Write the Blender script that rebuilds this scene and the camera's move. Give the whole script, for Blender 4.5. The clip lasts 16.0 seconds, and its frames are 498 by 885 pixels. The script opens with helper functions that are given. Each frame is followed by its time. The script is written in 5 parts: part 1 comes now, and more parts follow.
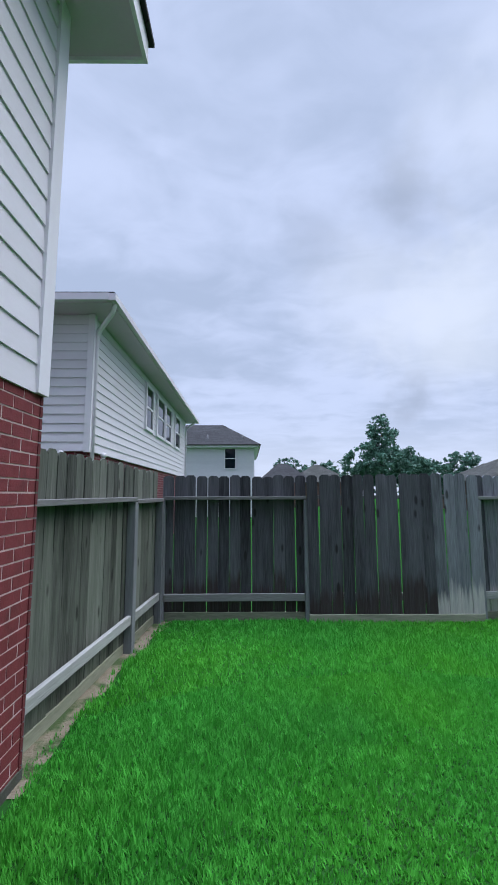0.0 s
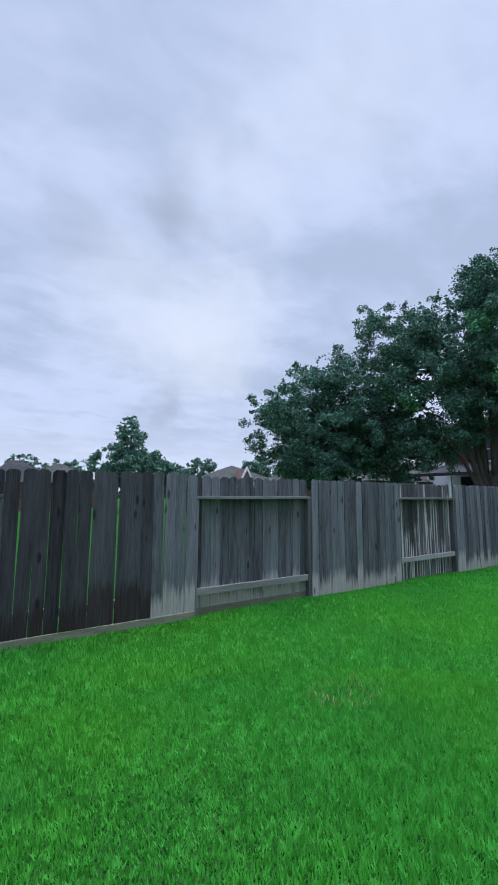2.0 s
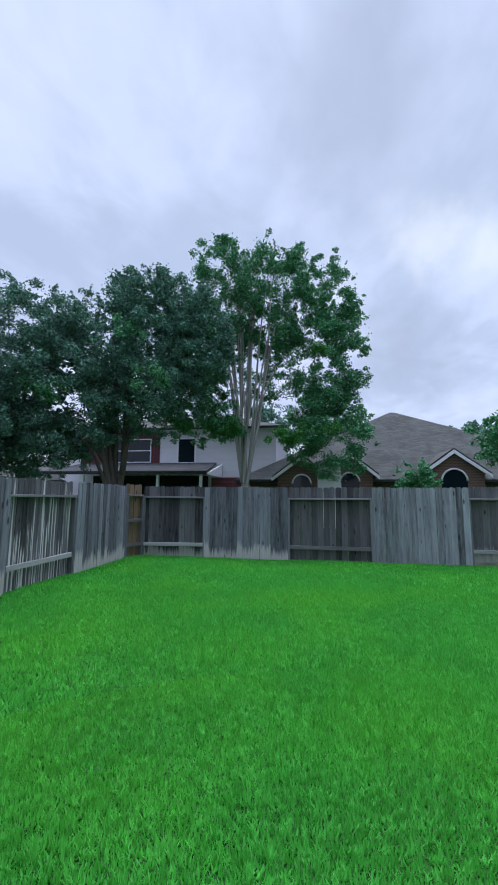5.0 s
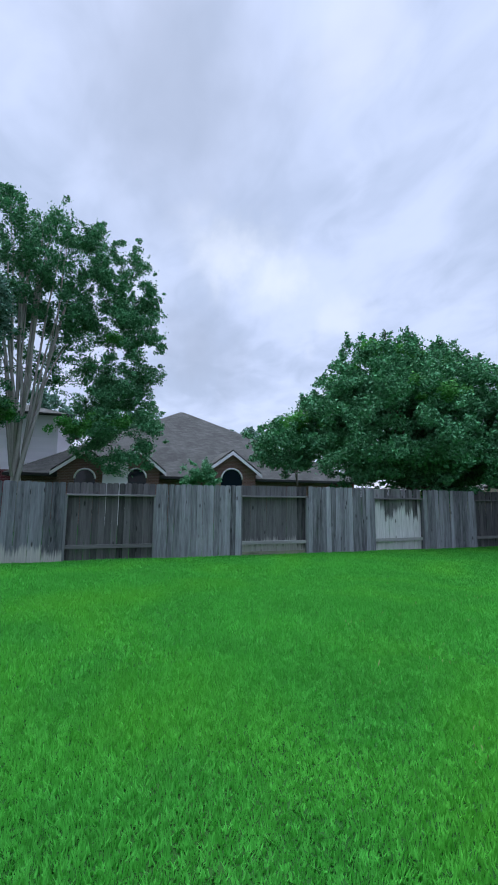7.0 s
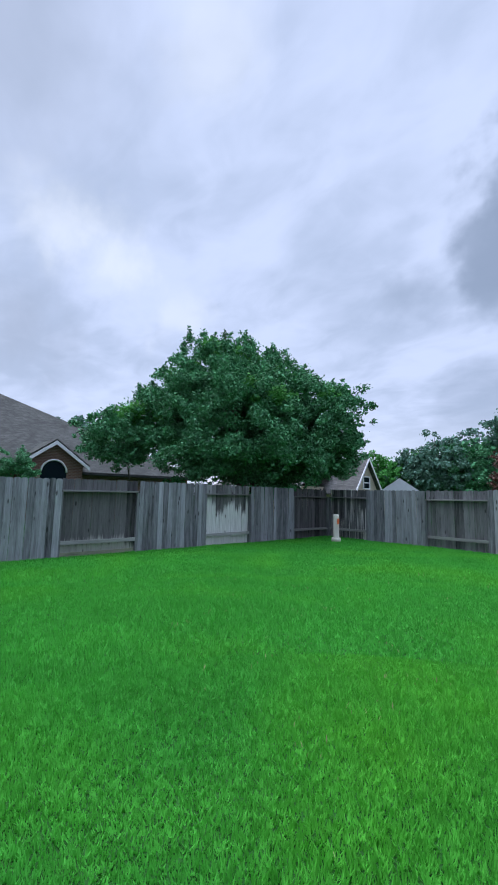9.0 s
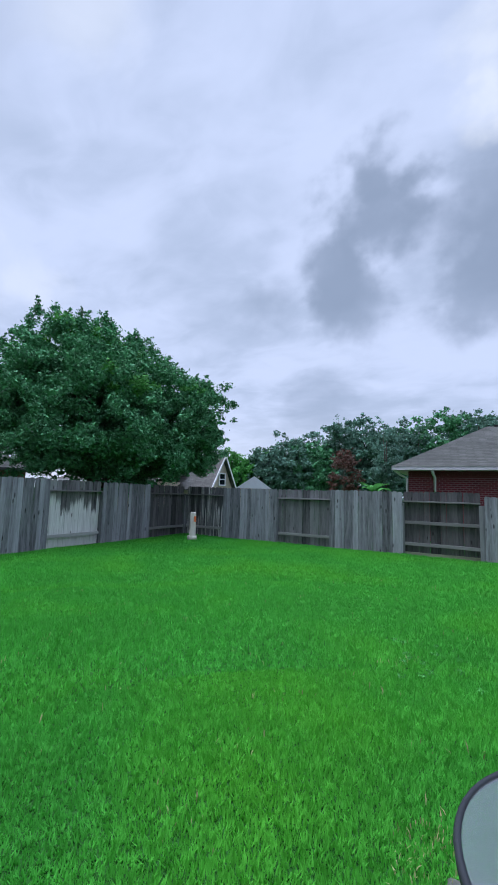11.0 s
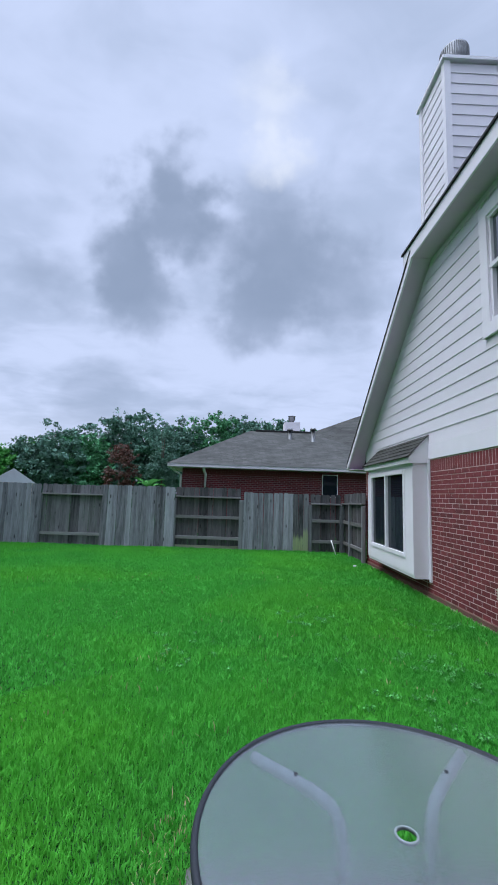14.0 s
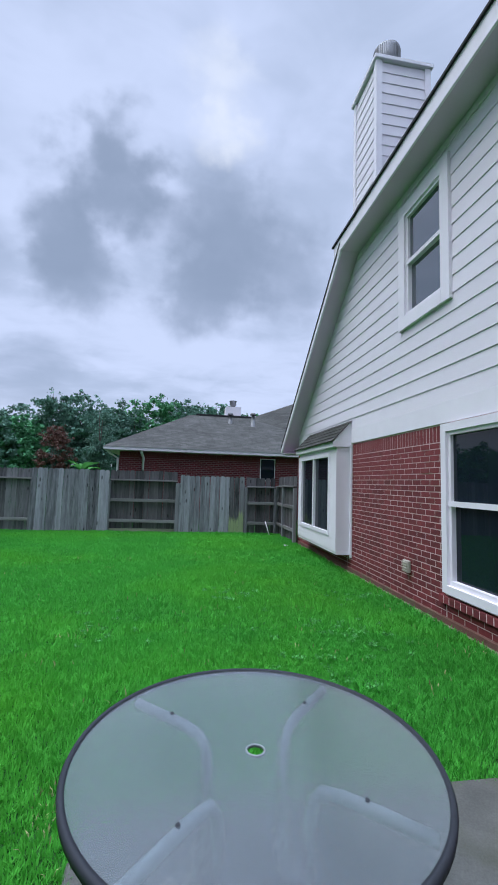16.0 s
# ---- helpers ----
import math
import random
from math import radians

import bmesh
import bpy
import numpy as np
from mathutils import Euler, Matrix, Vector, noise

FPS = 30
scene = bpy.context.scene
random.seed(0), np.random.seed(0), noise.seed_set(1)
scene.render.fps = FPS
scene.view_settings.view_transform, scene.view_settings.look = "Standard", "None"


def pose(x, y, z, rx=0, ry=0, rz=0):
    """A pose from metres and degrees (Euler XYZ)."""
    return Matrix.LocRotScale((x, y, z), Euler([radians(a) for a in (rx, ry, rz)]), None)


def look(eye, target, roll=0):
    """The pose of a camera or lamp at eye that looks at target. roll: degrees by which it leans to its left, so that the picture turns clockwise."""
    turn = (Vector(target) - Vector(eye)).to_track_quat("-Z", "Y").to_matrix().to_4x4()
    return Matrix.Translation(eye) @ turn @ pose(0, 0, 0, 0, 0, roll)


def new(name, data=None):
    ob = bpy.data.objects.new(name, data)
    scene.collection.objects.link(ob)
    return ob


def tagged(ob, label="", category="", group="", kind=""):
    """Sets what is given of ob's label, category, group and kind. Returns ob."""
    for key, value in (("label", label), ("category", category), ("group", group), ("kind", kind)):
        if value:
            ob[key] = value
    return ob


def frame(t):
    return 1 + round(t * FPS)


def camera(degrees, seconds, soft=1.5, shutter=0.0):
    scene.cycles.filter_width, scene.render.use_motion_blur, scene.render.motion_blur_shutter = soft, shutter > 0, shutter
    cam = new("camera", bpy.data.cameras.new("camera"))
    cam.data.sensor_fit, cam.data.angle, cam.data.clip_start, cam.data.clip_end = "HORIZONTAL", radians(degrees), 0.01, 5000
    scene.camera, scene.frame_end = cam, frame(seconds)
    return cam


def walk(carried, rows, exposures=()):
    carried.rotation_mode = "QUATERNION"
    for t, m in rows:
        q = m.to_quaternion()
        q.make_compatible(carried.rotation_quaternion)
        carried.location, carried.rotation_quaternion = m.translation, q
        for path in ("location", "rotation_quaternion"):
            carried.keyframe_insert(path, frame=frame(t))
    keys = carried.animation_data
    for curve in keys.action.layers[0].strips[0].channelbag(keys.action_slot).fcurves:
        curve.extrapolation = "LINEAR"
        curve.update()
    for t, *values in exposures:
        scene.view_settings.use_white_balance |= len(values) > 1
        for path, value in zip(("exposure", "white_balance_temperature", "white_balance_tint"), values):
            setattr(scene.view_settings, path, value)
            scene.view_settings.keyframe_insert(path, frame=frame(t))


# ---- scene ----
cam = camera(61.7, 16.0, soft=1.75)
PATH = [
    (0, (-0.297, 0.085, 1.594), (-0.286, 2.069, 1.841), -0.1),
    (0.5, (-0.153, 0.192, 1.586), (0.156, 2.152, 1.834), 0.1),
    (1, (-0.061, 0.309, 1.586), (0.522, 2.206, 1.834), 0.1),
    (1.5, (0.041, 0.444, 1.58), (0.894, 2.236, 1.831), 0.3),
    (2, (0.175, 0.485, 1.555), (1.274, 2.136, 1.815), 0.3),
    (2.5, (0.3, 0.546, 1.54), (1.622, 2.024, 1.803), 0.2),
    (3, (0.399, 0.63, 1.527), (1.908, 1.915, 1.795), 0.2),
    (3.5, (0.466, 0.684, 1.516), (2.131, 1.758, 1.785), 0.2),
    (4, (0.666, 0.72, 1.5), (2.457, 1.568, 1.769), 0.2),
    (4.5, (0.813, 0.717, 1.512), (2.704, 1.313, 1.779), 0.3),
    (5, (0.959, 0.699, 1.525), (2.914, 1.025, 1.792), 0.4),
    (5.2, (0.973, 0.696, 1.528), (2.944, 0.913, 1.791), 0.4),
    (7.5, (1.045, 0.591, 1.53), (2.842, -0.248, 1.791), 0.9),
    (8, (1.068, 0.503, 1.508), (2.772, -0.511, 1.767), 1.0),
    (8.5, (1.224, 0.470, 1.516), (2.821, -0.706, 1.771), 1.1),
    (9, (1.372, 0.45, 1.523), (2.859, -0.863, 1.775), 1.2),
    (11.3, (1.808, 0.219, 1.636), (2.671, -1.567, 1.885), 1.8),
    (11.5, (1.824, 0.213, 1.634), (2.624, -1.602, 1.889), 1.7),
    (12, (1.815, 0.125, 1.655), (2.449, -1.755, 1.909), 1.7),
    (12.5, (1.797, 0.065, 1.638), (2.248, -1.866, 1.9), 1.7),
    (13, (1.768, 0.036, 1.617), (2.027, -1.929, 1.881), 1.8),
    (13.5, (1.761, 0.046, 1.617), (1.857, -1.934, 1.878), 1.9),
    (14, (1.759, 0.052, 1.615), (1.722, -1.931, 1.871), 1.9),
    (14.5, (1.747, 0.053, 1.612), (1.612, -1.926, 1.861), 2.0),
    (15, (1.705, 0.074, 1.606), (1.496, -1.901, 1.843), 1.9),
    (15.5, (1.61, 0.124, 1.596), (1.346, -1.847, 1.815), 1.8),
    (16, (1.536, 0.21, 1.57), (1.233, -1.758, 1.763), 1.8),
]
walk(cam, [(t, look(eye, target, roll)) for t, eye, target, roll in PATH],
     exposures=((0.0, 0.10), (2.0, 0.08), (4.0, 0.20), (5.0, 0.25), (8.0, 0.22), (11.0, 0.15), (13.0, 0.11), (14.5, 0.11), (16.0, 0.13)))

# ---- world, sun ----
SUN_ELEV, SUN_AZ = 62.0, 82.0  # degrees; azimuth clockwise from north (+y)
world = bpy.data.worlds.new("overcast_sky")
scene.world = world
world.use_nodes = True
wn, wl = world.node_tree.nodes, world.node_tree.links
wn.clear()


def wmath(op, a, b=None, clamp=False):
    n = wn.new("ShaderNodeMath")
    n.operation, n.use_clamp = op, clamp
    for i, v in enumerate((a, b)):
        if v is None:
            continue
        if isinstance(v, (int, float)):
            n.inputs[i].default_value = v
        else:
            wl.new(v, n.inputs[i])
    return n.outputs[0]


def wmix(f, a, b):
    n = wn.new("ShaderNodeMix")
    n.data_type = "RGBA"
    for i, v in ((0, f), (6, a), (7, b)):
        if isinstance(v, (int, float, tuple)):
            n.inputs[i].default_value = v
        else:
            wl.new(v, n.inputs[i])
    return n.outputs[2]


def wramp(v, a, b):
    n = wn.new("ShaderNodeMapRange")
    n.interpolation_type = "SMOOTHSTEP"
    n.inputs[1].default_value, n.inputs[2].default_value = a, b
    wl.new(v, n.inputs[0])
    return n.outputs[0]


tc = wn.new("ShaderNodeTexCoord")
sep = wn.new("ShaderNodeSeparateXYZ")
wl.new(tc.outputs["Generated"], sep.inputs[0])
up = wmath("ADD", wmath("MAXIMUM", sep.outputs[2], 0.0), 0.16)
comb = wn.new("ShaderNodeCombineXYZ")
wl.new(wmath("DIVIDE", sep.outputs[0], up), comb.inputs[0])
wl.new(wmath("DIVIDE", sep.outputs[1], up), comb.inputs[1])


def cloud_noise(vec, scale, detail, offset, distort=0.0):
    mp = wn.new("ShaderNodeMapping")
    mp.inputs["Location"].default_value = offset
    mp.inputs["Scale"].default_value = (scale, scale * 1.35, scale)
    wl.new(vec, mp.inputs["Vector"])
    n = wn.new("ShaderNodeTexNoise")
    n.inputs["Scale"].default_value, n.inputs["Detail"].default_value = 1.0, detail
    n.inputs["Roughness"].default_value, n.inputs["Distortion"].default_value = 0.5, distort
    wl.new(mp.outputs[0], n.inputs["Vector"])
    return n.outputs["Fac"]


big = cloud_noise(comb.outputs[0], 0.75, 5.0, (3.1, 1.7, 0.0), 0.25)
small = cloud_noise(comb.outputs[0], 1.7, 5.0, (8.3, 4.1, 2.0), 0.3)
edge = cloud_noise(tc.outputs["Generated"], 5.0, 4.0, (1.3, 7.7, 0.4))
frill = cloud_noise(tc.outputs["Generated"], 17.0, 4.0, (4.3, 2.7, 1.4))
mixn = wmath("ADD", wmath("MULTIPLY", big, 0.55), wmath("MULTIPLY", small, 0.45))
wisp = cloud_noise(comb.outputs[0], 4.6, 5.0, (2.2, 9.4, 5.0), 0.8)
mixn = wmath("ADD", mixn, wmath("MULTIPLY", wmath("SUBTRACT", wisp, 0.5), 0.22))
sky_col = wmix(wramp(mixn, 0.39, 0.61), (0.44, 0.535, 0.75, 1), (0.60, 0.70, 0.97, 1))


def heap(direction, inner, outer):
    """A single cloud round a direction, with a ragged edge."""
    d = Vector(direction).normalized()
    n = wn.new("ShaderNodeVectorMath")
    n.operation = "DISTANCE"
    wl.new(tc.outputs["Generated"], n.inputs[0])
    n.inputs[1].default_value = d
    ragged = wmath("ADD", n.outputs["Value"], wmath("MULTIPLY", wmath("SUBTRACT", edge, 0.5), 0.20))
    ragged = wmath("ADD", ragged, wmath("MULTIPLY", wmath("SUBTRACT", frill, 0.5), 0.09))
    return wmath("SUBTRACT", 1.0, wramp(ragged, inner, outer))


HEAPS = [
    ((0.150, -0.778, 0.610), 0.045, 0.125, 0.80, (0.27, 0.345, 0.50, 1)),
    ((0.150, -0.798, 0.583), 0.055, 0.140, 0.80, (0.27, 0.345, 0.50, 1)),
    ((0.093, -0.789, 0.607), 0.025, 0.091, 0.60, (0.27, 0.345, 0.50, 1)),
    ((-0.044, -0.825, 0.563), 0.042, 0.156, 0.65, (0.27, 0.345, 0.50, 1)),
    ((-0.091, -0.865, 0.494), 0.049, 0.182, 0.75, (0.27, 0.345, 0.50, 1)),
    ((-0.034, -0.903, 0.429), 0.035, 0.130, 0.70, (0.27, 0.345, 0.50, 1)),
    ((-0.2, -0.866, 0.459), 0.038, 0.143, 0.60, (0.27, 0.345, 0.50, 1)),
    ((0.258, -0.838, 0.480), 0.028, 0.104, 0.80, (0.27, 0.345, 0.50, 1)),
    ((0.240, -0.868, 0.435), 0.032, 0.117, 0.75, (0.27, 0.345, 0.50, 1)),
    ((0.418, -0.806, 0.419), 0.028, 0.104, 0.45, (0.27, 0.345, 0.50, 1)),
    ((0.061, -0.836, 0.545), 0.032, 0.117, 0.50, (0.27, 0.345, 0.50, 1)),
    ((0.342, -0.919, 0.198), 0.032, 0.117, 0.35, (0.27, 0.345, 0.50, 1)),
    ((-0.02, -0.68, 0.732), 0.0, 0.08, 0.45, (0.78, 0.85, 1.0, 1)),
    ((-0.06, -0.69, 0.72), 0.0, 0.07, 0.35, (0.78, 0.85, 1.0, 1)),
    ((-0.03, -0.749, 0.663), 0.0, 0.07, 0.70, (0.78, 0.85, 1.0, 1)),
    ((-0.07, -0.752, 0.655), 0.0, 0.06, 0.60, (0.78, 0.85, 1.0, 1)),
    ((0.824, -0.222, 0.521), 0.0, 0.08, 0.40, (0.78, 0.85, 1.0, 1)),
    ((0.807, -0.354, 0.473), 0.0, 0.07, 0.45, (0.78, 0.85, 1.0, 1)),
    ((0.779, -0.485, 0.396), 0.0, 0.08, 0.40, (0.78, 0.85, 1.0, 1)),
    ((0.514, -0.373, 0.772), 0.0, 0.14, 0.40, (0.78, 0.85, 1.0, 1)),
    ((0.412, 0.85, 0.328), 0.0, 0.20, 0.40, (0.78, 0.85, 1.0, 1)),
    ((0.263, 0.861, 0.435), 0.0, 0.22, 0.40, (0.78, 0.85, 1.0, 1)),
    ((0.925, -0.204, 0.320), 0.0, 0.15, 0.4, (0.37, 0.44, 0.6, 1)),
    ((0.919, -0.177, 0.345), 0.0, 0.12, 0.4, (0.37, 0.44, 0.6, 1)),
    ((0.692, -0.088, 0.717), 0.0, 0.3, 0.6, (0.37, 0.44, 0.6, 1)),
    ((0.823, -0.217, 0.525), 0.0, 0.12, 0.35, (0.76, 0.84, 1.0, 1)),
    ((0.31, 0.754, 0.58), 0.0, 0.12, 0.8, (0.37, 0.44, 0.6, 1)),
    ((0.374, 0.906, 0.199), 0.0, 0.08, 0.7, (0.37, 0.44, 0.6, 1)),
    ((0.148, 0.826, 0.544), 0.0, 0.12, 0.4, (0.37, 0.44, 0.6, 1)),
    ((0.46, 0.805, 0.375), 0.0, 0.2, 0.5, (0.76, 0.84, 1.0, 1)),
    ((0.504, 0.468, 0.726), 0.0, 0.25, 0.3, (0.76, 0.84, 1.0, 1)),
    ((0.41, 0.658, 0.632), 0.0, 0.2, 0.3, (0.76, 0.84, 1.0, 1)),
    ((0.811, -0.336, 0.479), 0.0, 0.12, 0.4, (0.76, 0.84, 1.0, 1)),
]
for direction, inner, outer, amount, colour in HEAPS:
    sky_col = wmix(wmath("MULTIPLY", heap(direction, inner, outer), amount), sky_col, colour)
haze = wramp(sep.outputs[2], 0.0, 0.22)
sky_col = wmix(haze, (0.66, 0.745, 0.97, 1), sky_col)
# an overcast sky is brightest overhead
overhead = wramp(sep.outputs[2], 0.82, 0.97)
lift = wn.new("ShaderNodeVectorMath")
lift.operation = "SCALE"
wl.new(sky_col, lift.inputs[0])
wl.new(wmath("ADD", 1.0, wmath("MULTIPLY", overhead, 8.5)), lift.inputs["Scale"])
sky_col = lift.outputs[0]
nishita = wn.new("ShaderNodeTexSky")
nishita.sky_type, nishita.sun_disc = "NISHITA", False
nishita.sun_elevation, nishita.sun_rotation = radians(SUN_ELEV), radians(SUN_AZ)
bg_clear, bg_cloud = wn.new("ShaderNodeBackground"), wn.new("ShaderNodeBackground")
wl.new(nishita.outputs[0], bg_clear.inputs[0])
bg_clear.inputs[1].default_value = 0.05
wl.new(sky_col, bg_cloud.inputs[0])
bg_cloud.inputs[1].default_value = 1.0
mixs = wn.new("ShaderNodeMixShader")
mixs.inputs[0].default_value = 0.93
wl.new(bg_clear.outputs[0], mixs.inputs[1])
wl.new(bg_cloud.outputs[0], mixs.inputs[2])
wout = wn.new("ShaderNodeOutputWorld")
wl.new(mixs.outputs[0], wout.inputs[0])

sun_data = bpy.data.lights.new("sun", "SUN")
sun_data.energy, sun_data.angle, sun_data.color = 2.0, radians(50), (0.97, 0.98, 1.0)
sun = new("sun", sun_data)
az, el = radians(SUN_AZ), radians(SUN_ELEV)
sun.matrix_world = look((math.sin(az) * math.cos(el) * 50, math.cos(az) * math.cos(el) * 50, math.sin(el) * 50), (0, 0, 0))


# ---- materials ----
def mat(name, base, rough=0.8, var=0.25, scale=6.0, fine=60.0, bump=0.2, metal=0.0, stretch=(1, 1, 1), rand=0.0, second=None, second_at=(0.55, 0.7), second_scale=1.5, island=0.0, spec=0.5, translucent=0.0):
    m = bpy.data.materials.new(name)
    m.use_nodes = True
    nt = m.node_tree
    N, L = nt.nodes, nt.links
    b = N["Principled BSDF"]
    b.inputs["Roughness"].default_value, b.inputs["Metallic"].default_value = rough, metal
    b.inputs["Specular IOR Level"].default_value = spec
    tex = N.new("ShaderNodeTexCoord")
    info = N.new("ShaderNodeObjectInfo")
    shift = N.new("ShaderNodeVectorMath")
    shift.operation = "MULTIPLY_ADD"
    L.new(info.outputs["Random"], shift.inputs[0])
    shift.inputs[1].default_value = (37, 53, 71)
    L.new(tex.outputs["Object"], shift.inputs[2])
    mp = N.new("ShaderNodeMapping")
    mp.inputs["Scale"].default_value = stretch
    L.new(shift.outputs[0], mp.inputs["Vector"])

    def nz(s, detail=4.0):
        n = N.new("ShaderNodeTexNoise")
        n.inputs["Scale"].default_value, n.inputs["Detail"].default_value = s, detail
        L.new(mp.outputs[0], n.inputs["Vector"])
        return n.outputs["Fac"]

    def mth(op, a, c):
        n = N.new("ShaderNodeMath")
        n.operation = op
        for i, v in enumerate((a, c)):
            if isinstance(v, (int, float)):
                n.inputs[i].default_value = v
            else:
                L.new(v, n.inputs[i])
        return n.outputs[0]

    coarse, grain = nz(scale), nz(fine, 3.0)
    f = mth("ADD", mth("MULTIPLY", mth("SUBTRACT", coarse, 0.5), 2.2 * var), mth("MULTIPLY", mth("SUBTRACT", grain, 0.5), 1.4 * var))
    if rand:
        f = mth("ADD", f, mth("MULTIPLY", mth("SUBTRACT", info.outputs["Random"], 0.5), 2 * rand))
    if island:
        geo = N.new("ShaderNodeNewGeometry")
        f = mth("ADD", f, mth("MULTIPLY", mth("SUBTRACT", geo.outputs["Random Per Island"], 0.5), 2 * island))
    f = mth("MAXIMUM", mth("ADD", f, 1.0), 0.1)
    vm = N.new("ShaderNodeVectorMath")
    vm.operation = "SCALE"
    vm.inputs[0].default_value = base
    L.new(f, vm.inputs["Scale"])
    colour = vm.outputs[0]
    if second:
        sn = nz(second_scale, 5.0)
        mr = N.new("ShaderNodeMapRange")
        mr.inputs[1].default_value, mr.inputs[2].default_value = second_at
        L.new(sn, mr.inputs[0])
        mx = N.new("ShaderNodeMix")
        mx.data_type = "RGBA"
        L.new(mr.outputs[0], mx.inputs[0])
        L.new(colour, mx.inputs[6])
        mx.inputs[7].default_value = (*second, 1)
        colour = mx.outputs[2]
    L.new(colour, b.inputs["Base Color"])
    if bump:
        bp = N.new("ShaderNodeBump")
        bp.inputs["Strength"].default_value, bp.inputs["Distance"].default_value = bump, 0.01
        L.new(mth("ADD", coarse, grain), bp.inputs["Height"])
        L.new(bp.outputs[0], b.inputs["Normal"])
    if translucent:
        tr = N.new("ShaderNodeBsdfTranslucent")
        L.new(colour, tr.inputs[0])
        ms = N.new("ShaderNodeMixShader")
        ms.inputs[0].default_value = translucent
        L.new(b.outputs[0], ms.inputs[1])
        L.new(tr.outputs[0], ms.inputs[2])
        L.new(ms.outputs[0], N["Material Output"].inputs[0])
    return m


def board_mat(name, base, pale, foot, streak):
    """Weathered fence wood: long grain, dark knots, and a pale worn foot or streaks."""
    m = mat(name, base, rough=0.9, var=0.66, scale=16.0, fine=70.0, bump=0.7, stretch=(1, 1, 0.07), rand=0.46, spec=0.25)
    N, L = m.node_tree.nodes, m.node_tree.links
    b = N["Principled BSDF"]
    src = b.inputs["Base Color"].links[0].from_socket
    tex, info = N.new("ShaderNodeTexCoord"), N.new("ShaderNodeObjectInfo")
    sp = N.new("ShaderNodeSeparateXYZ")
    L.new(tex.outputs["Object"], sp.inputs[0])
    off = N.new("ShaderNodeVectorMath")
    off.operation = "MULTIPLY_ADD"
    L.new(info.outputs["Random"], off.inputs[0])
    off.inputs[1].default_value = (11, 0, 23)
    L.new(tex.outputs["Object"], off.inputs[2])
    mp = N.new("ShaderNodeMapping")
    mp.inputs["Scale"].default_value = (24, 1, 0.5) if streak > 1 else (30, 1, 2.0)
    L.new(off.outputs[0], mp.inputs[0])
    nz = N.new("ShaderNodeTexNoise")
    nz.inputs["Scale"].default_value, nz.inputs["Detail"].default_value = 1.0, 4.0
    L.new(mp.outputs[0], nz.inputs["Vector"])

    def mth(op, a, c, clamp=False):
        n = N.new("ShaderNodeMath")
        n.operation, n.use_clamp = op, clamp
        for i, v in enumerate((a, c)):
            if isinstance(v, (int, float)):
                n.inputs[i].default_value = v
            else:
                L.new(v, n.inputs[i])
        return n.outputs[0]

    top = mth("ADD", mth("ADD", foot - 0.28, mth("MULTIPLY", nz.outputs["Fac"], 0.5)), mth("MULTIPLY", info.outputs["Random"], streak))
    f = mth("MULTIPLY", mth("SUBTRACT", top, sp.outputs[2]), 6.0, True)
    f = mth("MULTIPLY", f, mth("ADD", 0.35, mth("MULTIPLY", nz.outputs["Fac"], 0.9)), True)
    if streak > 1:
        f = mth("MULTIPLY", f, mth("MULTIPLY", mth("SUBTRACT", nz.outputs["Fac"], 0.5), 12.0, True))
    mx = N.new("ShaderNodeMix")
    mx.data_type = "RGBA"
    L.new(f, mx.inputs[0])
    L.new(src, mx.inputs[6])
    mx.inputs[7].default_value = (*pale, 1)
    # knots
    vo = N.new("ShaderNodeTexVoronoi")
    mp2 = N.new("ShaderNodeMapping")
    mp2.inputs["Scale"].default_value = (7, 1, 2.2)
    L.new(off.outputs[0], mp2.inputs[0])
    L.new(mp2.outputs[0], vo.inputs["Vector"])
    vo.inputs["Scale"].default_value = 1.0
    k = mth("MULTIPLY", mth("SUBTRACT", 0.17, vo.outputs["Distance"]), 14.0, True)
    mk = N.new("ShaderNodeMix")
    mk.data_type = "RGBA"
    L.new(mth("MULTIPLY", k, 0.75), mk.inputs[0])
    L.new(mx.outputs[2], mk.inputs[6])
    mk.inputs[7].default_value = (0.012, 0.010, 0.009, 1)
    L.new(mk.outputs[2], b.inputs["Base Color"])
    return m


def glass_mat(name, tint=(0.008, 0.014, 0.021), rough=0.02, spec=0.30):
    m = bpy.data.materials.new(name)
    m.use_nodes = True
    b = m.node_tree.nodes["Principled BSDF"]
    b.inputs["Base Color"].default_value = (*tint, 1)
    b.inputs["Roughness"].default_value = rough
    b.inputs["IOR"].default_value = 1.5
    b.inputs["Specular IOR Level"].default_value = spec
    return m


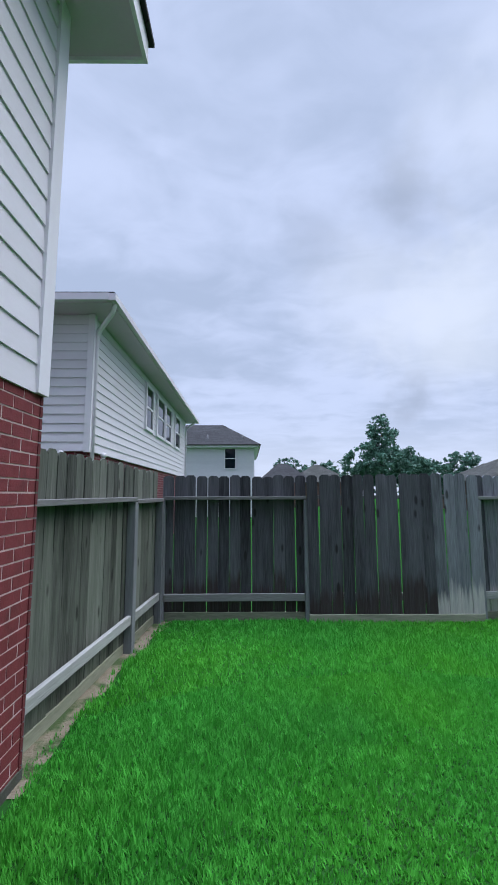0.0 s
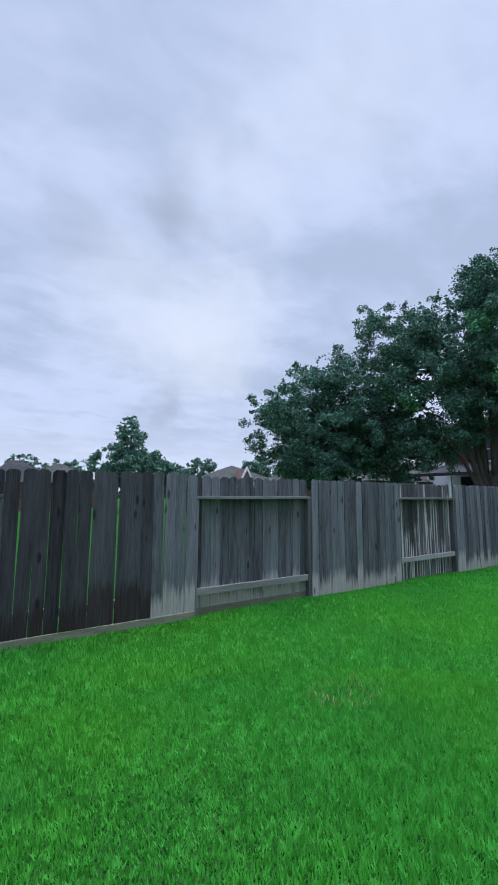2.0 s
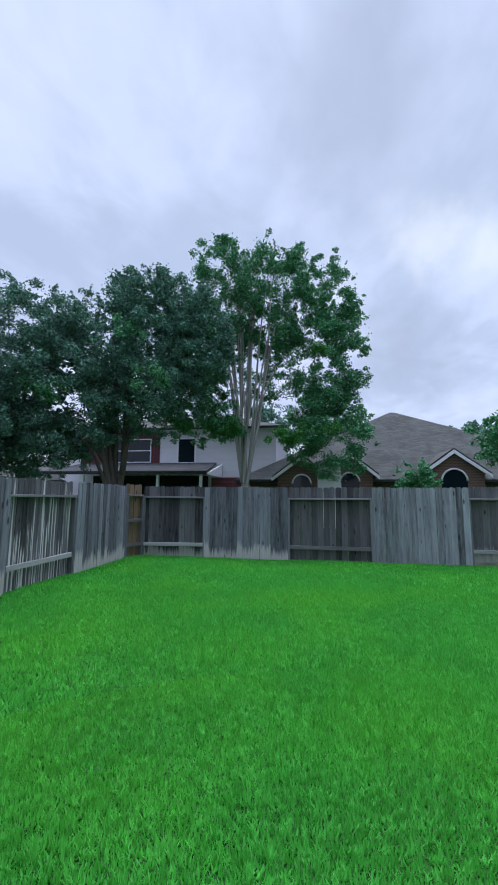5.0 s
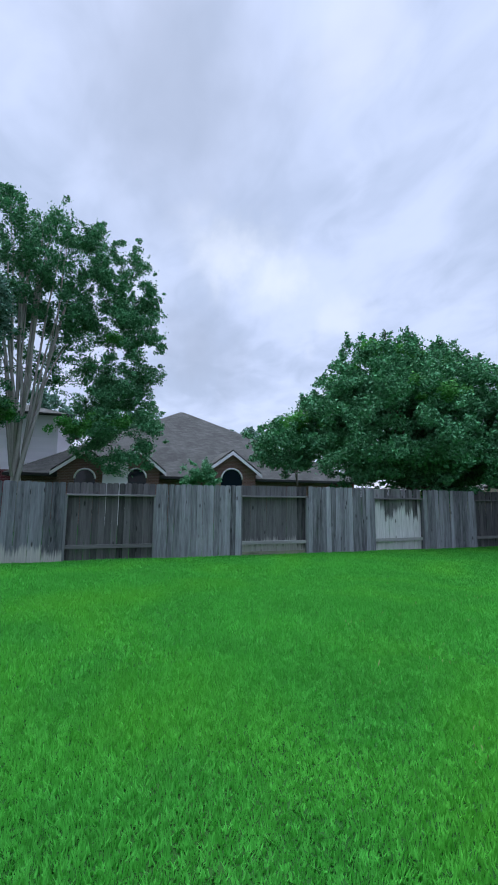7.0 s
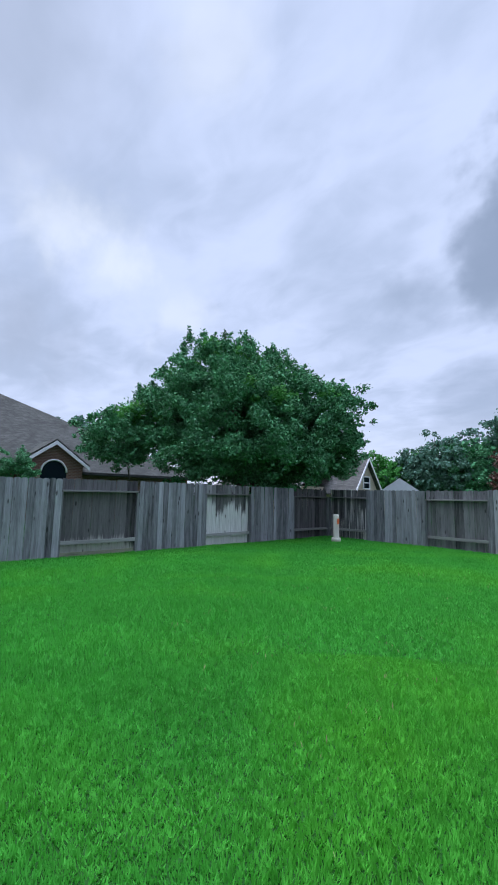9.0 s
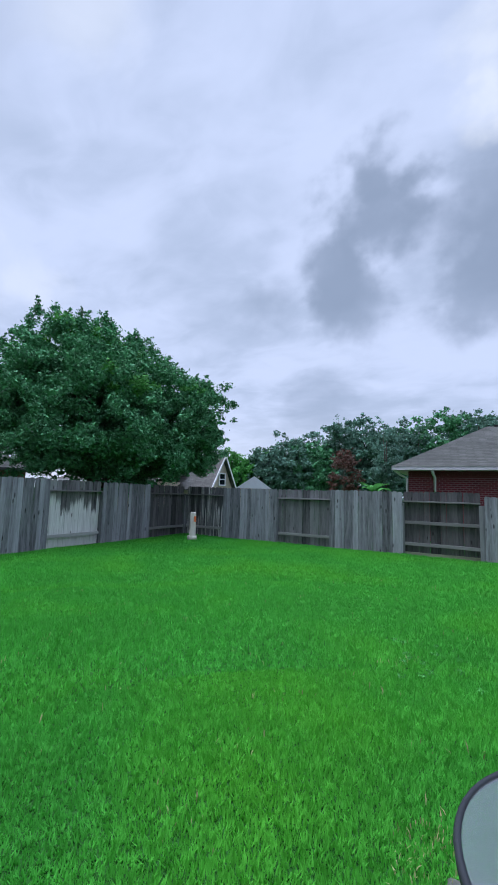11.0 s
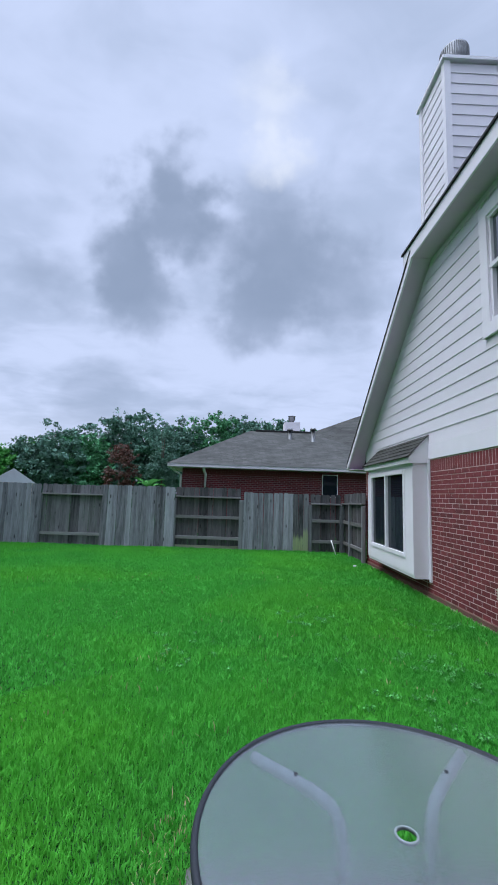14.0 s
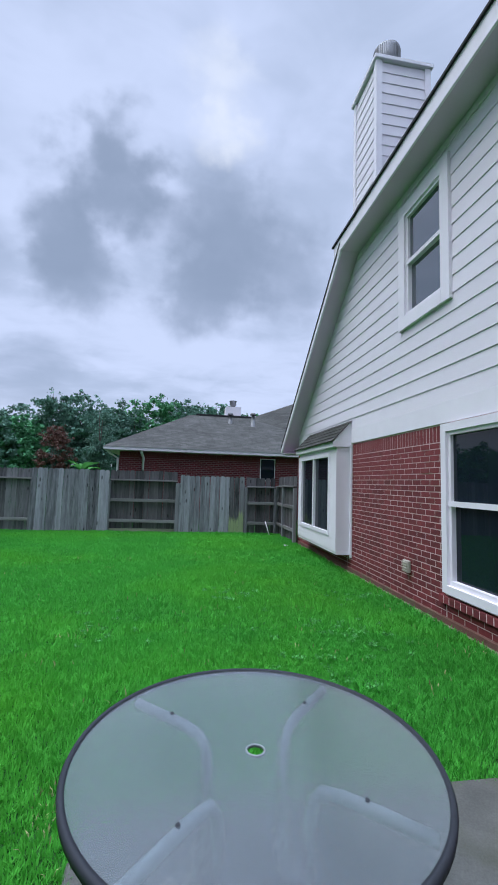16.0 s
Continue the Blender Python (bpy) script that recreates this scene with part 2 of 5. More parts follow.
def brick_far_mat(name, c1, c2, mortar):
    m = bpy.data.materials.new(name)
    m.use_nodes = True
    N, L = m.node_tree.nodes, m.node_tree.links
    b = N["Principled BSDF"]
    b.inputs["Roughness"].default_value = 0.9
    tex = N.new("ShaderNodeTexCoord")
    sp, cb = N.new("ShaderNodeSeparateXYZ"), N.new("ShaderNodeCombineXYZ")
    L.new(tex.outputs["Object"], sp.inputs[0])
    ad = N.new("ShaderNodeMath")
    L.new(sp.outputs[0], ad.inputs[0])
    L.new(sp.outputs[1], ad.inputs[1])
    L.new(ad.outputs[0], cb.inputs[0])
    L.new(sp.outputs[2], cb.inputs[1])
    br = N.new("ShaderNodeTexBrick")
    br.inputs["Scale"].default_value = 1.0
    br.inputs["Brick Width"].default_value, br.inputs["Row Height"].default_value = 0.21, 0.08
    br.inputs["Mortar Size"].default_value = 0.011
    br.inputs["Color1"].default_value, br.inputs["Color2"].default_value = (*c1, 1), (*c2, 1)
    br.inputs["Mortar"].default_value = (*mortar, 1)
    L.new(cb.outputs[0], br.inputs["Vector"])
    L.new(br.outputs["Color"], b.inputs["Base Color"])
    bp = N.new("ShaderNodeBump")
    bp.inputs["Strength"].default_value, bp.inputs["Distance"].default_value = 0.6, 0.01
    bp.invert = True
    L.new(br.outputs["Fac"], bp.inputs["Height"])
    L.new(bp.outputs[0], b.inputs["Normal"])
    return m


def shingle_mat(name, base):
    """Asphalt shingles: rows of tabs of slightly different greys."""
    m = bpy.data.materials.new(name)
    m.use_nodes = True
    N, L = m.node_tree.nodes, m.node_tree.links
    b = N["Principled BSDF"]
    b.inputs["Roughness"].default_value = 0.95
    b.inputs["Specular IOR Level"].default_value = 0.2
    tex = N.new("ShaderNodeTexCoord")
    sp, cb = N.new("ShaderNodeSeparateXYZ"), N.new("ShaderNodeCombineXYZ")
    L.new(tex.outputs["Object"], sp.inputs[0])
    ad = N.new("ShaderNodeMath")
    L.new(sp.outputs[0], ad.inputs[0])
    L.new(sp.outputs[1], ad.inputs[1])
    L.new(ad.outputs[0], cb.inputs[0])
    L.new(sp.outputs[2], cb.inputs[1])
    br = N.new("ShaderNodeTexBrick")
    br.inputs["Scale"].default_value = 1.0
    br.inputs["Brick Width"].default_value, br.inputs["Row Height"].default_value = 0.3, 0.075
    br.inputs["Mortar Size"].default_value = 0.006
    br.inputs["Color1"].default_value = (*[c * 0.82 for c in base], 1)
    br.inputs["Color2"].default_value = (*[c * 1.2 for c in base], 1)
    br.inputs["Mortar"].default_value = (*[c * 0.35 for c in base], 1)
    L.new(cb.outputs[0], br.inputs["Vector"])
    nz = N.new("ShaderNodeTexNoise")
    nz.inputs["Scale"].default_value, nz.inputs["Detail"].default_value = 1.1, 6.0
    L.new(tex.outputs["Object"], nz.inputs["Vector"])
    vm = N.new("ShaderNodeVectorMath")
    vm.operation = "SCALE"
    L.new(br.outputs["Color"], vm.inputs[0])
    a2 = N.new("ShaderNodeMath")
    a2.inputs[1].default_value = 0.5
    L.new(nz.outputs["Fac"], a2.inputs[0])
    L.new(a2.outputs[0], vm.inputs["Scale"])
    L.new(vm.outputs[0], b.inputs["Base Color"])
    return m


M_BOARD = board_mat("weathered_board", (0.225, 0.232, 0.252), (0.36, 0.35, 0.33), 0.0, 0.12)
M_BOARD_DARK = board_mat("dark_weathered_board", (0.085, 0.082, 0.086), (0.20, 0.19, 0.16), -0.1, 0.1)
M_BOARD_PALE = board_mat("pale_footed_board", (0.150, 0.157, 0.174), (0.50, 0.47, 0.44), 0.26, 0.22)
M_BOARD_STREAK = board_mat("streaked_board", (0.105, 0.104, 0.108), (0.62, 0.61, 0.60), 0.6, 1.5)
M_BOARD_OLIVE = board_mat("damp_board", (0.112, 0.12, 0.10), (0.17, 0.16, 0.11), -0.05, 0.1)
M_BOARD_NEW = board_mat("brown_board", (0.16, 0.11, 0.07), (0.2, 0.15, 0.1), -0.2, 0.1)
M_RAIL = mat("weathered_rail", (0.165, 0.162, 0.16), 0.9, 0.35, 8, 60, 0.5, stretch=(0.15, 1, 1), rand=0.3, spec=0.2)
M_RAIL_PALE = mat("pale_rail", (0.31, 0.31, 0.30), 0.9, 0.3, 8, 60, 0.5, stretch=(0.15, 1, 1), rand=0.25, spec=0.2)
M_POST = mat("weathered_post", (0.175, 0.18, 0.19), 0.9, 0.35, 8, 60, 0.5, stretch=(1, 1, 0.12), rand=0.3, spec=0.2)
M_KICK = mat("kick_board_wood", (0.24, 0.245, 0.18), 0.95, 0.4, 7, 50, 0.5, stretch=(0.2, 1, 1), rand=0.2, second=(0.07, 0.08, 0.04), second_scale=4)
M_BRICK = mat("red_brick", (0.160, 0.026, 0.030), 0.88, 0.3, 14, 110, 0.5, rand=0.25, second=(0.075, 0.017, 0.019), second_at=(0.62, 0.8), second_scale=5)
M_FOOTING = mat("soil_stained_footing", (0.135, 0.062, 0.048), 0.95, 0.4, 5, 70, 0.6, second=(0.10, 0.085, 0.05), second_at=(0.5, 0.7), second_scale=3)
M_MORTAR = mat("mortar", (0.64, 0.49, 0.48), 0.95, 0.2, 9, 120, 0.4)
# mauve mixed into these four paints to cancel green light off the lawn
M_SIDING = mat("white_siding_bounce_tint", (0.72, 0.685, 0.74), 0.6, 0.05, 3, 90, 0.08, rand=0.03, stretch=(1, 0.2, 1))
M_TRIM = mat("white_trim_bounce_tint", (0.80, 0.765, 0.82), 0.5, 0.04, 4, 80, 0.06)
M_SOFFIT = mat("soffit_bounce_tint", (0.65, 0.51, 0.64), 0.7, 0.05, 3, 60, 0.05)
M_GUTTER = mat("gutter_bounce_tint", (0.68, 0.63, 0.69), 0.5, 0.05, 4, 80, 0.05)
M_SHINGLE = shingle_mat("grey_shingles", (0.068, 0.069, 0.064))
M_SHINGLE_PALE = shingle_mat("pale_shingles", (0.125, 0.12, 0.115))
M_SHINGLE_DARK = shingle_mat("dark_shingles", (0.045, 0.045, 0.048))
M_CONCRETE = mat("patio_concrete", (0.080, 0.082, 0.072), 0.92, 0.45, 5, 90, 0.5, second=(0.055, 0.06, 0.038), second_at=(0.45, 0.7), second_scale=3.5)
M_GLASS = glass_mat("dark_window_glass")
M_GLASS_SKY = glass_mat("coated_window_glass", (0.02, 0.035, 0.05), 0.03, 1.0)
M_GLASS_SKY.node_tree.nodes["Principled BSDF"].inputs["IOR"].default_value = 1.9
M_FARBRICK = brick_far_mat("far_red_brick", (0.155, 0.014, 0.024), (0.09, 0.012, 0.02), (0.22, 0.115, 0.125))
M_BROWNBRICK = brick_far_mat("far_brown_brick", (0.16, 0.075, 0.06), (0.12, 0.06, 0.05), (0.22, 0.16, 0.14))
M_MAROON = mat("maroon_siding", (0.10, 0.02, 0.025), 0.7, 0.15, 4, 60, 0.1)
M_TAN = mat("tan_siding", (0.48, 0.40, 0.33), 0.8, 0.1, 4, 60, 0.1)
M_GALV = mat("galvanised_metal", (0.17, 0.175, 0.18), 0.55, 0.15, 8, 70, 0.05, metal=0.9)
M_LEAF_DARK = mat("dark_oak_leaf", (0.098, 0.205, 0.148), 0.6, 0.25, 0.5, 3, 0, island=0.5, spec=0.08, translucent=0.07)
M_LEAF = mat("green_leaf", (0.082, 0.25, 0.115), 0.6, 0.3, 0.5, 3, 0, island=0.5, spec=0.08, translucent=0.06)
M_LEAF_LIGHT = mat("light_leaf", (0.078, 0.27, 0.065), 0.62, 0.3, 0.5, 3, 0, island=0.4, spec=0.08, translucent=0.3)
# pale bluish green: distance haze is put into this leaf colour
M_LEAF_HAZY = mat("hazy_far_leaf", (0.105, 0.21, 0.155), 0.7, 0.35, 0.25, 2, 0, island=0.4, spec=0.2, translucent=0.15)
M_LEAF_RED = mat("reddish_leaf", (0.10, 0.045, 0.03), 0.7, 0.3, 0.5, 3, 0, island=0.4, translucent=0.15)
M_BARK = mat("bark", (0.10, 0.085, 0.07), 0.95, 0.35, 6, 40, 0.8, stretch=(1, 1, 0.3))
M_BARK_PALE = mat("pale_bark", (0.31, 0.30, 0.28), 0.9, 0.3, 6, 40, 0.6, stretch=(1, 1, 0.3))
M_GRASS = mat("lawn_blade", (0.074, 0.390, 0.055), 0.6, 0.20, 0.9, 5, 0, island=0.12, spec=0.06, translucent=0.3, second=(0.104, 0.425, 0.042), second_at=(0.45, 0.75), second_scale=0.45)
M_GROUND = mat("turf_soil", (0.020, 0.085, 0.017), 0.95, 0.35, 1.2, 40, 0.4, second=(0.024, 0.075, 0.016), second_scale=0.6, spec=0.0)
M_DIRT = mat("bare_dirt", (0.23, 0.19, 0.135), 0.95, 0.5, 6, 60, 0.9, second=(0.05, 0.085, 0.025), second_at=(0.45, 0.6), second_scale=6)
M_TUBE = mat("powder_coated_tube", (0.80, 0.81, 0.80), 0.45, 0.06, 6, 80, 0.05)
M_RIM = mat("grey_table_rim", (0.022, 0.025, 0.030), 0.6, 0.1, 8, 60, 0.05, spec=0.2)
M_PEDESTAL = mat("beige_plastic", (0.50, 0.48, 0.40), 0.6, 0.1, 5, 60, 0.1)
M_ORANGE = mat("orange_sticker", (0.75, 0.16, 0.04), 0.5, 0.05)
M_VENT = mat("beige_vent_metal", (0.42, 0.40, 0.33), 0.6, 0.1)
# near-black that stands in for shade, in rooms and under the porch
M_BLACK = mat("shade_black", (0.012, 0.012, 0.014), 0.9, 0.1)
M_SHED = mat("pale_shed_roof", (0.60, 0.62, 0.66), 0.5, 0.08)


# ---- building helpers ----
def mesh_of(bm, name):
    me = bpy.data.meshes.new(name)
    bm.normal_update()
    bm.to_mesh(me)
    bm.free()
    return me


def part(name, bm, material, parent=None, label="", at=None):
    if isinstance(bm, bmesh.types.BMesh) and len(bm.verts) < 4000:
        bmesh.ops.remove_doubles(bm, verts=bm.verts, dist=0.0004)
    me = mesh_of(bm, name) if isinstance(bm, bmesh.types.BMesh) else bm
    if material and not me.materials:
        me.materials.append(material)
    ob = new(name, me)
    if parent:
        ob.parent = parent
    if at is not None:
        ob.matrix_basis = at
    if label:
        ob["label"] = label
    return ob


def thing(name, at, label, category, group="", kind=""):
    ob = new(name)
    ob.empty_display_size = 0.2
    ob.matrix_basis = at if isinstance(at, Matrix) else pose(*at)
    return tagged(ob, label, category, group, kind)


def box(bm, x0, x1, y0, y1, z0, z1, bevel=0.0):
    r = bmesh.ops.create_cube(bm, size=1.0)
    bmesh.ops.scale(bm, vec=(x1 - x0, y1 - y0, z1 - z0), verts=r["verts"])
    bmesh.ops.translate(bm, vec=((x0 + x1) / 2, (y0 + y1) / 2, (z0 + z1) / 2), verts=r["verts"])
    if bevel:
        edges = list({e for v in r["verts"] for e in v.link_edges})
        bmesh.ops.bevel(bm, geom=edges, offset=bevel, segments=1, affect="EDGES")
    return bm


def bx(*a, **k):
    return box(bmesh.new(), *a, **k)


def poly(bm, pts, thickness=None):
    """A flat polygon, given depth along the vector thickness."""
    vs = [bm.verts.new(p) for p in pts]
    f = bm.faces.new(vs)
    if thickness is not None:
        r = bmesh.ops.extrude_face_region(bm, geom=[f])
        moved = [g for g in r["geom"] if isinstance(g, bmesh.types.BMVert)]
        bmesh.ops.translate(bm, vec=thickness, verts=moved)
        bmesh.ops.recalc_face_normals(bm, faces=bm.faces)
    return bm


def tube(bm, pts, radii, n=8):
    """A tapered tube along a polyline, closed at both ends."""
    pts = [Vector(p) for p in pts]
    rings = []
    for i, p in enumerate(pts):
        d = (pts[min(i + 1, len(pts) - 1)] - pts[max(i - 1, 0)]).normalized()
        q = d.to_track_quat("Z", "Y")
        rings.append([bm.verts.new(p + q @ Vector((math.cos(2 * math.pi * k / n) * radii[i], math.sin(2 * math.pi * k / n) * radii[i], 0))) for k in range(n)])
    for a, b in zip(rings, rings[1:]):
        for k in range(n):
            f = bm.faces.new((a[k], a[(k + 1) % n], b[(k + 1) % n], b[k]))
            f.smooth = True
    bm.faces.new(rings[0][::-1])
    bm.faces.new(rings[-1])
    return bm
M_HOLE = mat("umbrella_ring_plastic", (0.17, 0.20, 0.20), 0.5, 0.05)
M_DRY = mat("dry_grass_blade", (0.36, 0.33, 0.17), 0.8, 0.3, 1, 7, 0, island=0.3, spec=0.1, translucent=0.2)
M_CLOVER = mat("clover_leaf", (0.09, 0.35, 0.085), 0.6, 0.2, 1, 7, 0, island=0.35, spec=0.2, translucent=0.2)


# ---- ground ----
bm = bmesh.new()
poly(bm, [(-600, -600, 0), (600, -600, 0), (600, 600, 0), (-600, 600, 0)])
tagged(part("ground", bm, M_GROUND), "green turf ground running on under the neighbourhood", "ground", kind="structure")

XW, XE, YN, YS = -1.45, 11.66, 5.6, -12.86  # fence lines
WX = -1.57  # the house's brick face



def west_line(y):
    """Where the fence between house and back fence runs."""
    return -1.657 + 0.085 * (y - 2.7)


# dirt along the foot of the western fence
rng = np.random.default_rng(5)
bm = bmesh.new()
pts = []
for i in range(15):
    y = 2.5 + i * 0.22
    pts.append((west_line(y) + 0.13 + rng.uniform(-0.05, 0.06), y, 0.006))
poly(bm, [(-2.1, 2.5, 0.006)] + pts + [(-2.1, 5.58, 0.006)])
tagged(part("dirt_strip", bm, M_DIRT), "bare sandy dirt strip along the wooden fence", "dirt", kind="structure")

bm = bmesh.new()
pts = [(WX + 0.07 + rng.uniform(-0.03, 0.05), -10.9 + i * 0.3, 0.012) for i in range(30)]
poly(bm, [(WX - 0.1, -10.9, 0.012)] + pts + [(WX - 0.1, -2.0, 0.012)])
tagged(part("dirt_strip", bm, M_DIRT), "thin bare dirt edge along the brick wall", "dirt", kind="structure")

bm = box(bmesh.new(), -1.52, 1.93, -1.97, 1.25, -0.1, 0.03, bevel=0.012)
tagged(part("patio", bm, M_CONCRETE), "weathered stained concrete patio slab beside the house", "patio", kind="structure")


def lawn(name, zone, density, length, width, seed, curved, material=None, uneven=0.8):
    """Blades of grass on a stretch of the yard: one mesh."""
    r = np.random.default_rng(seed)
    x0, x1, y0, y1 = -1.85, XE - 0.02, YS + 0.02, YN - 0.02
    n = int((x1 - x0) * (y1 - y0) * density)
    x, y = r.uniform(x0, x1, n), r.uniform(y0, y1, n)
    keep = zone(x, y)
    keep &= ~((x < 1.90) & (y > -1.94) & (y < 1.22))
    keep &= ~((x < west_line(y) + 0.12 + 0.05 * np.sin(y * 7.0)) & (y > 2.4) & (r.uniform(0, 1, n) > 0.14))
    keep &= x > west_line(y) + 0.05
    keep &= ~((x < WX + 0.05 + 0.07 * r.uniform(0, 1, n) ** 2) & (y < 2.65))
    bare = np.exp(-(((x - 2.82) / 0.33) ** 2 + ((y - 3.02) / 0.25) ** 2) * 1.2)
    keep &= r.uniform(0, 1, n) > 0.7 * bare
    x, y = x[keep], y[keep]
    n = len(x)
    # blades stand in tufts: each little cell has its own height, lean and direction
    cell = 3.4 * width
    cells = r.uniform(0, 1, (257, 263, 3))
    jx, jy = x + 0.4 * cell * np.sin(y / cell * 2.1), y + 0.4 * cell * np.sin(x / cell * 1.7)
    tuft = cells[np.floor(jx / cell).astype(int) % 257, np.floor(jy / cell).astype(int) % 263]
    yaw = tuft[:, 0] * 2 * np.pi + r.normal(0, 1.3, n)
    lean = 0.12 + 1.45 * (0.5 * tuft[:, 1] + 0.5 * r.uniform(0, 1, n)) ** 1.5
    tall = (1.0 - 0.66 * uneven + uneven * np.sqrt(tuft[:, 2])) * (1 + 0.28 * np.sin(x * 1.7 + np.sin(y * 1.3) * 1.5) * np.cos(y * 1.1 + 0.6))
    ln = r.uniform(0.6, 1.25, n) * length * tall
    w = r.uniform(0.7, 1.3, n) * width / 2
    dx, dy = np.cos(yaw), np.sin(yaw)
    sx, sy = -dy * w, dx * w
    h = ln * np.cos(lean * 0.6)
    o = ln * np.sin(lean * 0.6)
    if curved:
        v = np.stack([np.stack([x - sx, y - sy, 0 * x], 1), np.stack([x + sx, y + sy, 0 * x], 1),
                      np.stack([x + sx * 0.8 + dx * o * 0.35, y + sy * 0.8 + dy * o * 0.35, h * 0.62], 1),
                      np.stack([x - sx * 0.8 + dx * o * 0.35, y - sy * 0.8 + dy * o * 0.35, h * 0.62], 1),
                      np.stack([x + dx * o * 1.1, y + dy * o * 1.1, h], 1)], 1).reshape(-1, 3)
        k = np.arange(n)[:, None] * 5
        tri = (k[:, :, None] + np.array([[0, 1, 2], [0, 2, 3], [3, 2, 4]])).reshape(-1, 3)
    else:
        v = np.stack([np.stack([x - sx, y - sy, 0 * x], 1), np.stack([x + sx, y + sy, 0 * x], 1), np.stack([x + dx * o, y + dy * o, h], 1)], 1).reshape(-1, 3)
        tri = np.arange(n * 3).reshape(-1, 3)
    me = bpy.data.meshes.new(name)
    me.vertices.add(len(v))
    me.vertices.foreach_set("co", v.ravel())
    me.loops.add(tri.size)
    me.loops.foreach_set("vertex_index", tri.ravel())
    me.polygons.add(len(tri))
    me.polygons.foreach_set("loop_start", np.arange(len(tri)) * 3)
    me.polygons.foreach_set("loop_total", np.full(len(tri), 3))
    me.update()
    return tagged(part(name, me, material or M_GRASS), "dry straw-coloured blades in a worn patch" if material else "short bright green mown lawn grass", "grass", kind="stuff")


def ring(a, b):
    return lambda x, y: (np.hypot(x - 0.9, y + 0.2) >= a) & (np.hypot(x - 0.9, y + 0.2) < b)


lawn("lawn", ring(0, 4.2), 12500, 0.038, 0.0108, 1, False, uneven=0.42)
lawn("lawn", ring(4.2, 8.0), 4900, 0.050, 0.0150, 2, False, uneven=0.35)
lawn("lawn", ring(8.0, 30), 2100, 0.058, 0.025, 3, False, uneven=0.15)

lawn("dry_grass", lambda x, y: ((x - 2.82) / 0.36) ** 2 + ((y - 3.02) / 0.26) ** 2 < 1, 1300, 0.04, 0.007, 4, True, M_DRY)
lawn("dry_grass", lambda x, y: ((x - 2.02) / 0.16) ** 2 + ((y + 2.08) / 0.22) ** 2 < 1, 1500, 0.035, 0.007, 5, True, M_DRY)
lawn("dry_grass", lambda x, y: (((x - 0.9) / 7) ** 2 + ((y + 5.0) / 4) ** 2 < 1) & (np.sin(x * 5.1 + 2 * np.sin(y * 3.3)) * np.sin(y * 4.7) > 0.55), 70, 0.05, 0.009, 6, True, M_DRY)


# ---- fences ----
def board_mesh(seed, ear=0.03):
    """A dog-eared fence board 0.138 wide and 1.8 high, a little warped."""
    r = random.Random(seed)
    bm = bmesh.new()
    w, t, h = 0.138, 0.016, 1.8
    warp = [r.uniform(-0.004, 0.004) for _ in range(4)]
    levels = [(0.0, w / 2), (0.62, w / 2), (1.2, w / 2), (h - ear, w / 2), (h, w / 2 - ear)]
    rows = []
    for i, (z, hw) in enumerate(levels):
        o = warp[min(i, 3)]
        rows.append([bm.verts.new((-hw + o, -t / 2 + o, z)), bm.verts.new((hw + o, -t / 2 - o, z)), bm.verts.new((hw + o, t / 2 - o, z)), bm.verts.new((-hw + o, t / 2 + o, z))])
    for a, b in zip(rows, rows[1:]):
        for k in range(4):
            bm.faces.new((a[k], a[(k + 1) % 4], b[(k + 1) % 4], b[k]))
    bm.faces.new(rows[0][::-1])
    bm.faces.new(rows[-1])
    me = mesh_of(bm, "board")
    return me


BOARDS = {}


def boards_for(material):
    if material.name not in BOARDS:
        BOARDS[material.name] = [board_mesh(k) for k in range(5)]
        for me in BOARDS[material.name]:
            me.materials.append(material)
    return BOARDS[material.name]


def rail_piece(parent, name, material, x0, x1, y0, y1, z0, z1, tilt=0.0):
    part(name, box(bmesh.new(), -(x1 - x0) / 2, (x1 - x0) / 2, y0, y1, -(z1 - z0) / 2, (z1 - z0) / 2, bevel=0.004), material, parent,
         at=pose((x0 + x1) / 2, 0, (z0 + z1) / 2, 0, tilt, 0))


